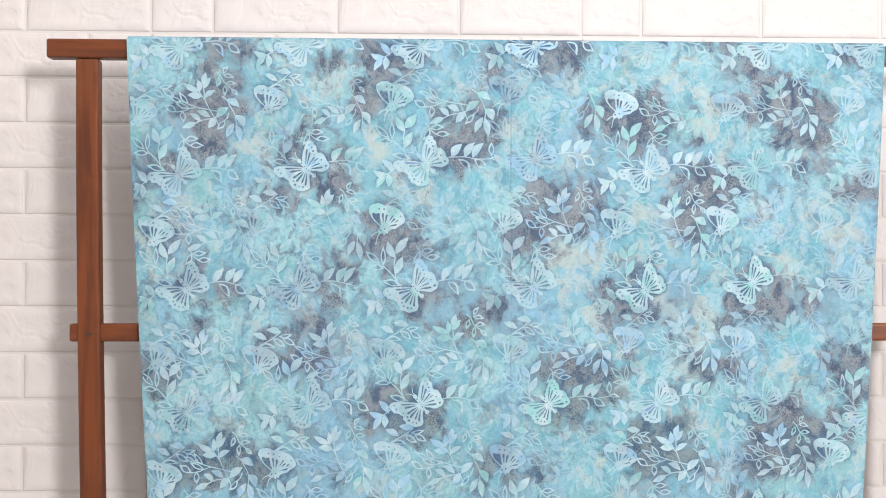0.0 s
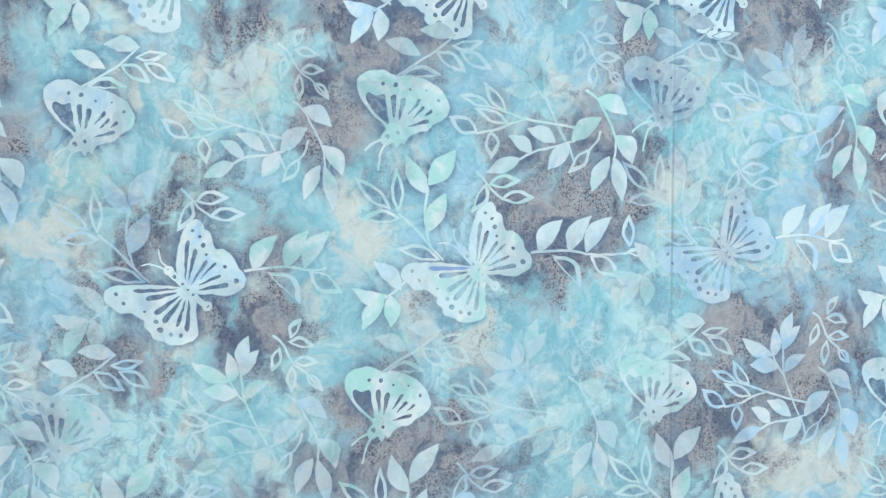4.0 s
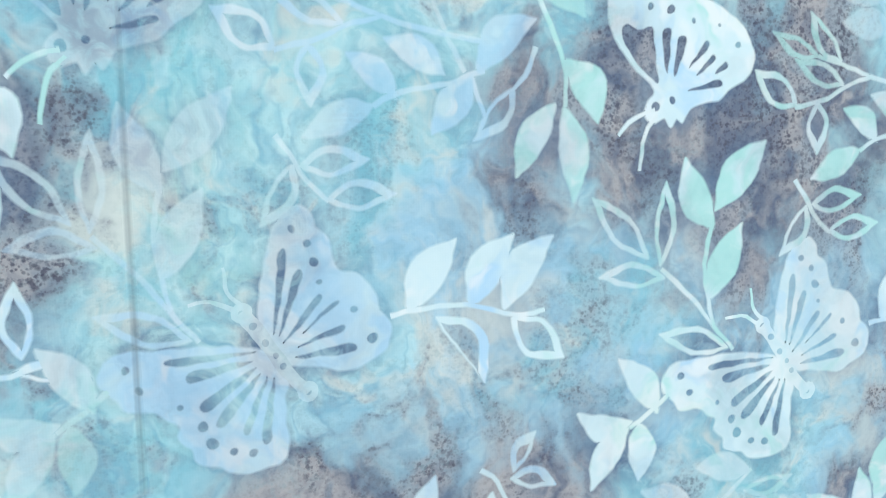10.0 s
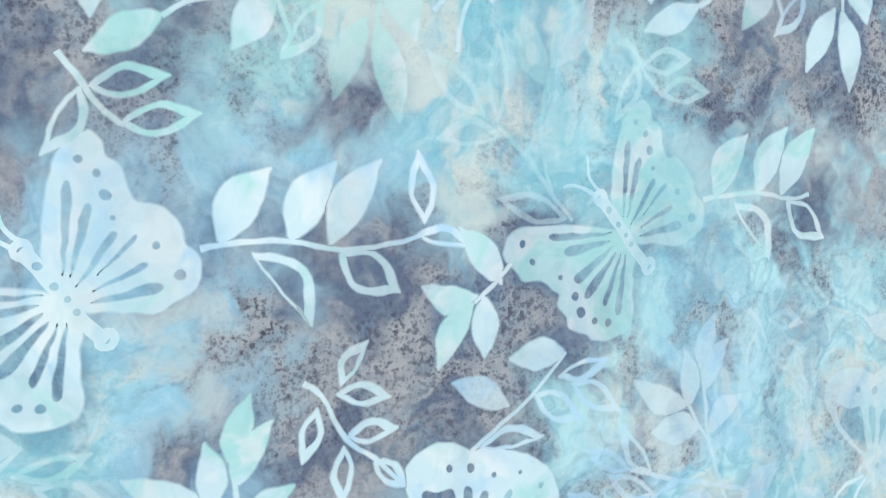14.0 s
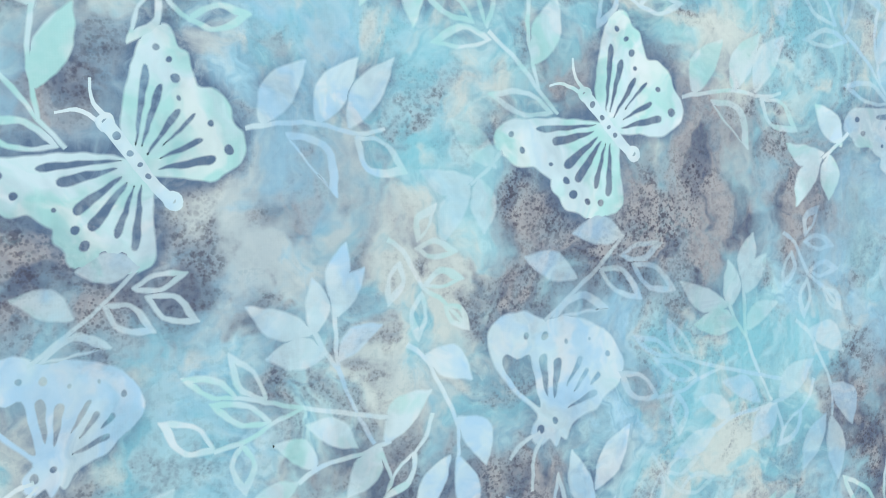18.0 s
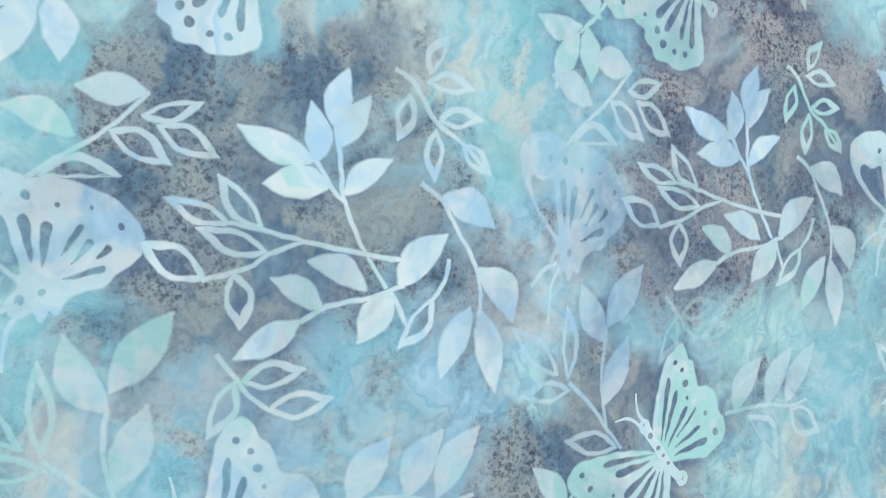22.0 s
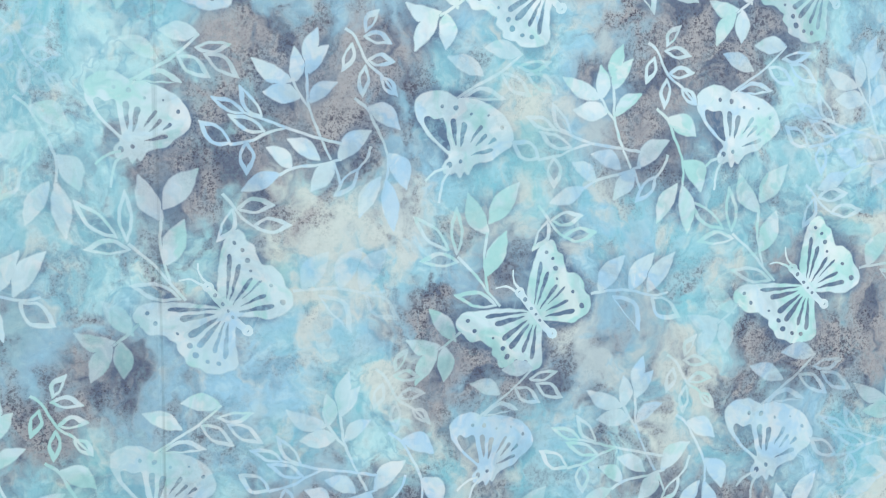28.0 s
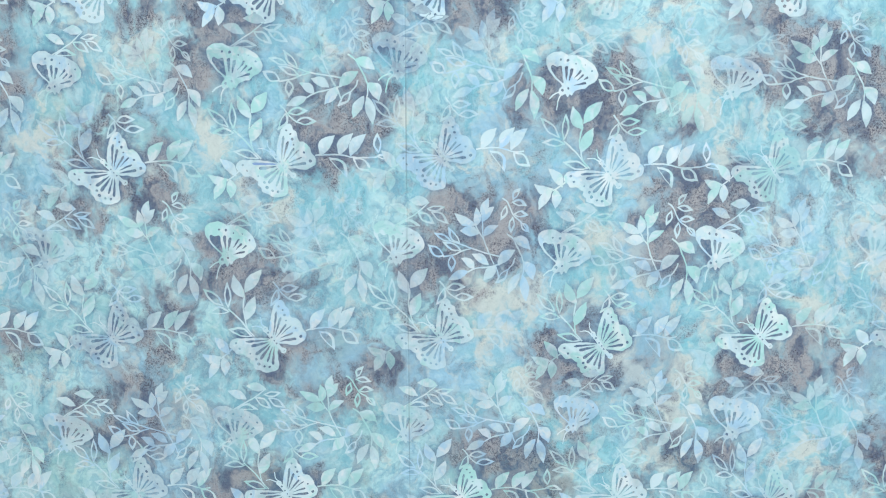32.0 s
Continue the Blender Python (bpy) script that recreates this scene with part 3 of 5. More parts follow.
VIOLET_O = (
    (0.274, 1.509, 0.010, 0.70), (-0.096, 1.509, 0.014, 1.00), (-0.053, 1.554, 0.012, 1.00), (-0.053, 1.501, 0.014, 0.90),
    (-0.028, 1.505, 0.012, 0.80), (0.066, 1.428, 0.014, 0.90), (0.107, 1.432, 0.012, 0.90), (0.111, 1.548, 0.010, 0.90),
    (0.444, 1.058, 0.011, 0.90), (0.472, 1.109, 0.010, 0.90), (0.426, 1.109, 0.010, 0.80), (0.383, 1.072, 0.014, 1.00),
    (0.423, 1.083, 0.014, 1.00), (0.452, 1.093, 0.012, 0.80), (0.157, 1.140, 0.010, 0.90), (0.234, 1.146, 0.009, 0.70),
    (0.097, 1.165, 0.015, 1.00), (0.113, 1.157, 0.015, 1.00), (0.133, 1.160, 0.015, 1.00), (0.101, 1.132, 0.015, 0.90),
    (0.128, 1.129, 0.013, 0.90), (0.142, 1.142, 0.010, 0.90), (0.168, 1.171, 0.009, 0.70), (0.269, 1.555, 0.008, 0.50),
)
VIOLET_P = (
    (0.183, 1.524, 0.012, 0.90), (0.170, 1.526, 0.009, 0.80), (0.097, 1.174, 0.012, 0.60), (0.117, 1.163, 0.014, 0.85),
    (0.134, 1.144, 0.015, 1.00), (0.104, 1.146, 0.014, 1.00), (0.142, 1.172, 0.010, 0.90), (0.080, 1.160, 0.012, 0.90),
    (0.143, 1.258, 0.012, 0.90), (0.294, 1.173, 0.009, 0.60), (0.340, 1.263, 0.010, 0.90), (-0.211, 1.566, 0.013, 1.00),
    (-0.248, 1.451, 0.013, 1.00), (-0.286, 1.452, 0.012, 1.00), (-0.237, 1.434, 0.010, 0.80), (0.033, 1.432, 0.012, 0.90),
)
VIOLET_Z = (
    (0.134, 1.137, 0.013, 1.00), (0.123, 1.148, 0.012, 1.00), (0.145, 1.158, 0.010, 1.00), (0.096, 1.129, 0.010, 0.90), (0.358, 0.963, 0.010, 1.00),
    (0.339, 0.949, 0.010, 1.00), (0.327, 0.989, 0.009, 1.00), (0.217, 1.551, 0.011, 1.00), (0.234, 1.533, 0.010, 0.90), (0.190, 1.538, 0.009, 0.90),
)
VIOLET = VIOLET_A + VIOLET_B + VIOLET_C + VIOLET_D + VIOLET_E + VIOLET_F + VIOLET_G + VIOLET_H + VIOLET_I + VIOLET_J + VIOLET_K + VIOLET_L + VIOLET_M + VIOLET_N + VIOLET_O + VIOLET_P + VIOLET_Z
CREAM_A = (
    (-0.300, 1.563, 0.022), (-0.373, 1.508, 0.020), (-0.259, 1.585, 0.022), (0.085, 1.338, 0.035), (-0.042, 1.573, 0.016),
    (0.398, 1.323, 0.023), (-0.251, 1.208, 0.025), (0.155, 1.220, 0.018), (0.426, 1.496, 0.022), (0.251, 1.582, 0.021),
    (-0.489, 1.382, 0.032), (-0.248, 1.464, 0.024), (0.477, 1.369, 0.033), (0.277, 1.253, 0.025), (0.196, 1.015, 0.013),
    (0.182, 1.001, 0.009), (0.263, 1.107, 0.016), (0.273, 1.098, 0.012), (0.305, 1.022, 0.013), (0.158, 0.999, 0.008),
    (0.131, 1.047, 0.010), (0.264, 1.182, 0.015), (0.274, 1.213, 0.013), (0.239, 1.104, 0.013), (0.165, 1.202, 0.010),
    (0.409, 1.174, 0.014), (0.388, 1.167, 0.010), (0.220, 1.276, 0.016), (0.228, 1.264, 0.014), (0.259, 1.294, 0.012),
)
CREAM_B = (
    (0.206, 1.251, 0.013), (0.346, 1.279, 0.011), (0.175, 1.341, 0.018), (0.186, 1.355, 0.013), (0.228, 1.351, 0.012),
    (0.184, 1.405, 0.013), (0.207, 1.407, 0.010), (0.348, 1.384, 0.009), (0.240, 1.386, 0.009), (0.230, 1.434, 0.011),
    (0.171, 1.532, 0.011), (0.184, 1.528, 0.010), (0.288, 1.524, 0.018), (0.305, 1.485, 0.014), (0.296, 1.554, 0.013),
    (0.279, 1.534, 0.011), (0.227, 1.460, 0.009), (-0.004, 1.518, 0.009), (0.096, 1.479, 0.020), (0.083, 1.461, 0.013),
    (0.104, 1.462, 0.011), (-0.077, 1.509, 0.007), (-0.160, 1.469, 0.011), (-0.159, 1.453, 0.013), (-0.002, 1.495, 0.011),
    (0.040, 1.437, 0.009), (0.069, 1.460, 0.011), (0.099, 1.455, 0.011), (-0.190, 1.490, 0.016), (-0.156, 1.445, 0.013),
)
CREAM_C = (
    (-0.207, 1.516, 0.010), (-0.124, 1.423, 0.010), (-0.018, 1.541, 0.008), (-0.207, 1.469, 0.009), (0.116, 1.257, 0.013),
    (0.159, 1.218, 0.009), (0.143, 1.229, 0.009), (0.255, 1.182, 0.010), (0.227, 1.115, 0.010), (0.129, 1.244, 0.008),
)
CREAM = CREAM_A + CREAM_B + CREAM_C
# where the turquoise lies thickest
TEAL_A = (
    (0.158, 1.083, 0.025), (0.165, 1.064, 0.020), (0.155, 1.031, 0.020), (0.167, 1.024, 0.020), (0.192, 0.984, 0.020),
    (0.241, 1.010, 0.018), (0.245, 0.989, 0.022), (0.293, 1.107, 0.020), (0.296, 1.087, 0.018), (0.433, 0.977, 0.012),
    (0.125, 1.084, 0.020), (0.146, 1.079, 0.018), (0.120, 1.036, 0.015), (0.142, 1.009, 0.015), (0.169, 1.006, 0.015),
    (0.123, 1.009, 0.015), (0.232, 1.005, 0.018), (0.239, 0.973, 0.018), (0.288, 1.058, 0.012), (0.204, 1.172, 0.018),
    (0.206, 1.215, 0.015), (0.269, 1.104, 0.025), (0.339, 1.110, 0.020), (0.370, 1.165, 0.015), (0.339, 1.091, 0.015),
    (0.193, 1.208, 0.015), (0.194, 1.234, 0.014), (0.376, 1.215, 0.018), (0.394, 1.199, 0.018), (0.274, 1.297, 0.015),
)
TEAL_B = (
    (0.412, 1.223, 0.018), (0.442, 1.220, 0.015), (0.206, 1.356, 0.020), (0.176, 1.365, 0.015), (0.259, 1.346, 0.018),
    (0.283, 1.336, 0.018), (0.248, 1.338, 0.016), (0.391, 1.358, 0.015), (0.419, 1.339, 0.018), (0.182, 1.420, 0.012),
    (0.141, 1.490, 0.016), (0.151, 1.481, 0.014), (0.312, 1.539, 0.012), (0.346, 1.495, 0.012), (-0.014, 1.566, 0.020),
    (-0.001, 1.560, 0.020), (0.034, 1.563, 0.020), (0.049, 1.518, 0.012), (0.068, 1.526, 0.012), (-0.023, 1.472, 0.018),
    (0.004, 1.452, 0.015), (-0.152, 1.554, 0.015), (-0.110, 1.541, 0.015), (-0.150, 1.503, 0.015), (-0.054, 1.450, 0.018),
    (-0.079, 1.444, 0.018), (-0.032, 1.457, 0.014), (0.009, 1.562, 0.018), (0.073, 1.548, 0.015), (0.110, 1.465, 0.012),
)
TEAL_C = (
    (-0.221, 1.507, 0.015), (-0.193, 1.532, 0.012), (-0.161, 1.505, 0.012), (-0.119, 1.432, 0.016), (-0.049, 1.438, 0.016),
    (-0.083, 1.458, 0.014), (-0.123, 1.551, 0.014), (0.091, 1.244, 0.015), (0.070, 1.227, 0.013), (0.199, 1.220, 0.014),
    (0.179, 1.159, 0.015), (0.192, 1.143, 0.014), (0.142, 1.201, 0.013), (0.156, 1.182, 0.010),
)
TEAL = TEAL_A + TEAL_B + TEAL_C


def pool(spots, x, z):
    """How strongly a dye lies at x, z: round pools that melt into one another."""
    total = np.zeros_like(x)
    for cx, cz, r, *s in spots:
        total = np.maximum(total, (s[0] if s else 1.0) * np.exp(-(((x - cx) ** 2 + (z - cz) ** 2) / (r * r)) ** 0.9 * 0.62))
    return total


def half_width(z):
    """The cloth draws in towards its hem."""
    drop = np.clip(CLOTH_TOP - z, 0, 2)
    return 0.551 - 0.036 * drop - 0.022 * drop ** 2


def cloth_y(x, z):
    """Depth of the cloth's face: shallow hanging waves and edges that turn back."""
    drop = np.clip(CLOTH_TOP - z, 0, 1)
    wave = 0.0014 * np.sin(x * 11 + z * 2.0 + 0.6) * drop + 0.0008 * np.sin(x * 23 - z * 5 + 2) * drop
    turn = 0.004 * np.clip((np.abs(x) / half_width(z) - 0.93) / 0.07, 0, 1) ** 2 * np.clip(drop * 3, 0, 1)
    return wave + turn


NEAR_STEP, NEAR_X, NEAR_Z = 0.0015, -0.66, 0.62
NEAR = np.zeros((720, 880))


def lay_mask(polygons):
    """Marks the ground under printed outlines, (loop, strength) in metres, on the map of gathered dye."""
    for loop, strength in polygons:
        px = (np.array([q[0] for q in loop]) - NEAR_X) / NEAR_STEP
        pz = (np.array([q[1] for q in loop]) - NEAR_Z) / NEAR_STEP
        x0, x1, z0, z1 = int(px.min()), int(px.max()) + 2, int(pz.min()), int(pz.max()) + 2
        if x0 < 0 or z0 < 0 or x1 > NEAR.shape[1] or z1 > NEAR.shape[0]:
            continue
        gx, gz = np.meshgrid(np.arange(x0, x1), np.arange(z0, z1))
        inside = np.zeros(gx.shape, dtype=bool)
        for i in range(len(px)):
            ax, az, bx, bz = px[i - 1], pz[i - 1], px[i], pz[i]
            if az != bz:
                inside ^= ((az > gz) != (bz > gz)) & (gx < (bx - ax) * (gz - az) / (bz - az) + ax)
        spot = NEAR[z0:z1, x0:x1]
        np.maximum(spot, inside * strength, out=spot)


def spread(reach):
    """The map smeared over a reach in metres."""
    r = reach / NEAR_STEP
    k = np.exp(-0.5 * (np.arange(-int(3 * r), int(3 * r) + 1) / r) ** 2)
    k /= k.sum()
    out = np.apply_along_axis(lambda v: np.convolve(v, k, "same"), 0, NEAR)
    return np.apply_along_axis(lambda v: np.convolve(v, k, "same"), 1, out)


def gathered(x, z):
    """Dye gathered at x, z beside the printed shapes."""
    fx, fz = (x - NEAR_X) / NEAR_STEP, (z - NEAR_Z) / NEAR_STEP
    i, j = np.clip(fx.astype(int), 0, NEAR.shape[1] - 2), np.clip(fz.astype(int), 0, NEAR.shape[0] - 2)
    u, v = np.clip(fx - i, 0, 1), np.clip(fz - j, 0, 1)
    low = GATHERED[j, i] * (1 - u) + GATHERED[j, i + 1] * u
    return low * (1 - v) + (GATHERED[j + 1, i] * (1 - u) + GATHERED[j + 1, i + 1] * u) * v


def dye(mesh, resist, ink=0.0, tone=0.5):
    n = len(mesh.vertices)
    co = np.empty(n * 3, dtype=np.float32)
    mesh.vertices.foreach_get("co", co)
    x, z = co[0::3].astype(float), co[2::3].astype(float)
    for name, values in (("violet", pool(VIOLET, x, z)), ("cream", pool(CREAM, x, z)), ("teal", pool(TEAL, x, z)), ("resist", np.full(n, resist) if isinstance(resist, float) else np.array(resist)), ("halo", gathered(x, z)), ("ink", np.full(n, ink)), ("tone", np.full(n, tone))):
        mesh.attributes.new(name, "FLOAT", "POINT").data.foreach_set("value", values.astype(np.float32))


def smooth(mesh):
    mesh.polygons.foreach_set("use_smooth", np.ones(len(mesh.polygons), dtype=bool))


def hanging_cloth():
    us = np.unique(np.concatenate([np.linspace(-1, 1, 341), np.linspace(-0.022, 0.022, 25)]))
    front = [("f", z) for z in np.linspace(CLOTH_LOW, CLOTH_TOP - 0.012, 290)]
    turn = [("t", a) for a in np.linspace(0, math.pi, 13)[1:-1]]
    back = [("b", z) for z in np.linspace(CLOTH_TOP - 0.012, 0.95, 50)]
    verts, faces = [], []
    radius = 0.0155
    for kind, v in front + turn + back:
        z = v if kind != "t" else CLOTH_TOP - 0.012 + radius * math.sin(v) * 0.78
        for u in us:
            x = u * float(half_width(z))
            if kind == "f":
                y = float(cloth_y(x, z))
            elif kind == "t":
                y = float(cloth_y(x, CLOTH_TOP - 0.012)) * (1 - v / math.pi) + 0.019 + 0.002 - 0.021 * math.cos(v)
            else:
                y = 0.0425 + 0.002 * math.sin(x * 9 + z * 4)
            verts.append((x, y, z))
    w = len(us)
    for r in range(len(verts) // w - 1):
        for c in range(w - 1):
            a = r * w + c
            faces.append((a, a + 1, a + w + 1, a + w))
    mesh = bpy.data.meshes.new("batik_cloth")
    mesh.from_pydata(verts, [], faces)
    smooth(mesh)
    mesh.materials.append(BATIK)
    dye(mesh, 0.0)
    return new("batik_cloth", mesh)



# ---- the stamp: motifs in millimetres round the body of the large and the hub of the small winged motif ----
UPPER = (
    ("edge", -4.2, 8.8, -3.7, 17.7, -2, 25.7, 0.9, 34.5, 4.4, 38.8, 8.3, 39.8, 10.7, 37.1, 11.7, 33.8, 14.5, 31.8, 15.7, 26.8, 17.5, 22.3, 22, 21.6, 25.3, 18.9, 27.4, 15.4, 28.5, 11.1, 31.1, 8.1, 31.8, 4.1, 30, -0.1, 24.9, -3.1, 20.3, -4.8, 12.6, -3.4, 4.1, -2.8, -0.1, -1.3),
    ("cell", -0.7, 6.9, 2.5, 26.4, 2.8),
    ("cell", 1.3, 6.3, 6.4, 21.4, 2.8),
    ("cell", 2.8, 3.4, 11.5, 14.9, 2.5),
    ("cell", 9.1, 6.9, 15.9, 13.5, 1.8),
    ("cell", 7.5, 2.3, 17.7, 6.7, 2.3),
    ("cell", 6.7, -1.3, 21, 1.4, 3.2),
    ("dot", 5.5, 33.6, 1),
    ("dot", 9.2, 30, 1),
    ("dot", 10.9, 24.8, 1.3),
    ("dot", 12.1, 19.3, 0.8),
    ("dot", 21.6, 11.8, 1),
    ("dot", 26.9, 3.6, 1.4),
)
LOWER = (
    ("edge", -4.9, 1.8, -14.5, 3.4, -22.3, 4, -31.5, 3.8, -39, 3.6, -42.8, 1.8, -44.9, -1.9, -44, -5.4, -40.5, -8.5, -37.7, -11.6, -31.7, -11.6, -28, -14.4, -25, -16.3, -25.2, -19.8, -22.2, -23, -20.9, -26.8, -15.4, -28.4, -12.3, -30.7, -6.5, -31.1, -2.3, -30.2, 1.1, -28.9, 2.9, -25.8, 2.6, -19, 2.6, -12.3, 3.4, -6.6, 0.9, -1.4),
    ("cell", -6.2, 1.6, -26.8, 0.6, 2.7),
    ("cell", -7.5, -1.3, -21.6, -3.7, 3.5),
    ("cell", -6, -3.7, -18.1, -11.8, 3.6),
    ("cell", -4.6, -5.9, -14.3, -16.5, 3.6),
    ("cell", -2.3, -6.9, -7.6, -19.3, 2.6),
    ("cell", -0, -7.1, -2.8, -22.6, 3),
    ("dot", -38.5, -0.8, 1.1),
    ("dot", -35.1, -6.3, 1.1),
    ("dot", -24.7, -11.2, 0.8),
    ("dot", -19.2, -17.2, 1.3),
    ("dot", -17.1, -22, 1.5),
    ("dot", -11.6, -25.2, 1.1),
    ("dot", -6.4, -26.1, 1.2),
)
BODY = (
    ("stem", -9.2, 12.3, -4.6, 6.4, 0, 0, 4.4, -6.1, 9.1, -10.7),
    ("stem", -13.3, 24.5, -12.4, 17.8, -8.8, 13.8),
    ("stem", -22.9, 15.4, -17, 15.9, -10.5, 12.5),
    ("dot", 9.1, -10.4, 2.2),
    ("dot", -8.9, 12.1, 2.1),
)
CROWN_SPRIG = (
    ("leaf", -27.3, 44.4, -37.9, 66.8, 10, 0.08),
    ("leaf", -26.8, 50.2, -9.7, 70.7, 11.4, 0.02),
    ("leaf", -28.7, 22.3, -17.3, 45.3, 10.4, 0),
    ("ring", -49.6, 36.7, -68.7, 55.3, 8.5, 0.02),
    ("ring", -45.2, 34.5, -44.5, 60, 6.9, -0.02),
    ("ring", -44.1, 30.7, -65.9, 31.3, 7.6, -0.06),
    ("ring", -22, 6.1, -46.1, 13.1, 8.5, -0.03),
    ("stem", -44.9, 33.5, -34, 22.9, -27.4, 14.2, -19.9, 5.5),
    ("stem", -27.8, 46.1, -29.9, 33.7, -28.7, 22.3, -27.1, 14.2),
)
SIDE_SPRIG = (
    ("leaf", 36.9, 9.8, 51.2, 29, 10.8, 0.08),
    ("leaf", 55, 9.8, 68.5, 30.3, 10.5, 0.08),
    ("leaf", 65.5, 8.9, 80.8, 29.9, 10.1, 0.08),
    ("ring", 44.9, 7.5, 60.4, -12.2, 8.9, 0.14),
    ("ring", 67.9, 6.7, 84.9, -6.2, 11, -0.04),
    ("ring", 92.4, 12.2, 91.7, 31.6, 7.6, 0),
    ("ring", 89.4, 8.8, 107.3, 5.4, 5.5, 0.1),
    ("stem", 31.9, 9.4, 38.9, 10.2, 54.4, 10.4, 68.8, 7.2, 85.6, 7.6, 97.2, 10.5),
)
TIP_SPRIG = (
    ("ring", 8.1, 50.3, 26.9, 52.3, 7.9, 0.02),
    ("ring", 15.1, 41.6, 34.6, 42.7, 8, 0.02),
    ("ring", 6.7, 50.9, -2.7, 34.4, 7.1, 0.08),
    ("stem", 1.5, 58.4, 6.6, 51.8, 10.3, 46.1, 16.1, 41.2),
)
HUB_SPRIG = (
    ("leaf", -45.9, -11.6, -60, 5.9, 9, -0.06),
    ("leaf", -54.5, -14.2, -73.2, -9.7, 8.1, 0.16),
    ("leaf", -56, -15.9, -68.3, -34.1, 8.6, -0.06),
    ("leaf", -52.5, -14.1, -52.4, -32.6, 9.1, 0.06),
    ("stem", -42.7, -6.1, -48.2, -11, -55.6, -15.9),
)
FORK_SPRIG = (
    ("leaf", -81.1, 17.7, -101.5, 19.2, 9.8, -0.03),
    ("leaf", -85.4, 24.8, -108.2, 36, 8.1, 0.06),
    ("leaf", -85.9, 23.9, -86.3, 41.7, 7.9, -0.1),
    ("leaf", -78.9, 32.7, -74, 51.8, 8.1, 0.06),
    ("leaf", -78.3, 28.9, -68, 43.7, 7.8, 0.08),
    ("leaf", -77.6, 14.9, -62.2, 25.5, 7.2, 0.1),
    ("stem", -79.5, 35.7, -78.2, 23.5, -77.6, 15, -74.1, 4.9, -70, -3.9, -65.4, -12.6),
    ("stem", -86.5, 26.6, -81.7, 18.2, -77.3, 13),
)
LINE_SPRIG = (
    ("ring", -48.4, 50.3, -40.9, 61.4, 5.9, 0.12),
    ("ring", -49.4, 48.2, -33.7, 45.2, 6.3, 0.05),
    ("ring", -55.2, 44.9, -60, 31, 6.5, 0.05),
    ("ring", -47, 36.1, -31.5, 36.3, 6.4, 0.06),
    ("ring", -47.6, 33.9, -48.4, 18.1, 6.3, -0.03),
    ("ring", -39, 28.6, -29.2, 19.3, 6.1, 0.04),
    ("stem", -59.3, 52.2, -53.8, 47.9, -47, 35.6, -39, 29.5, -30.4, 20.3),
)
CROSS_SPRIG = (
    ("leaf", -61.7, -12.6, -43.9, 1.5, 10.3, 0.1),
    ("leaf", -71.7, -12.8, -88.9, -3.7, 8.2, -0.1),
    ("leaf", -85.7, -18.6, -99.9, -7.7, 7.3, -0.1),
    ("leaf", -92.5, -20.9, -112.2, -28.9, 8.2, 0),
    ("leaf", -63.1, -13, -75.3, -28.4, 9.8, 0),
    ("ring", -50.4, -17, -62.7, -30.9, 7.3, 0.06),
    ("ring", -110.8, 8.8, -128.7, 16.6, 6, 0),
    ("ring", -101.4, 6.2, -114, 22.8, 7, 0.06),
    ("ring", -100.3, -0.4, -120.1, 8.4, 7, 0.02),
    ("ring", -118.7, -5.9, -135.6, 4.6, 9.4, 0.02),
    ("ring", -110.6, -4.6, -110, -21.1, 8.3, 0.02),
    ("stem", -57.5, -5, -70.8, -2.3, -89.5, 2, -101.7, 6.2, -111.1, 9.2),
    ("stem", -119.5, -6.2, -106.9, -4, -100.3, -0.9, -89.5, 2),
    ("stem", -92.5, -21.2, -84.3, -17.2, -70.3, -15.1, -63.1, -13, -59.5, -12.4),
    ("stem", -43.9, -6, -46.1, -12.4, -50.8, -17.8),
    ("stem", -63.5, -14.6, -59.4, -24.8),
)
DROP_SPRIG = (
    ("leaf", -45.9, 13.2, -28.1, 3, 10.2, 0.12),
    ("leaf", -35, -9.4, -23.5, -26.7, 10.9, 0.16),
    ("leaf", -37.8, -21.5, -48.7, -41.8, 8.9, -0.06),
    ("leaf", -34.9, -22.2, -29.9, -48.4, 9.1, 0.05),
    ("stem", -52.8, 17.9, -45.6, 12.2, -42, 5.3, -36.8, -4.7, -34.3, -13.1, -34.5, -22.2),
)
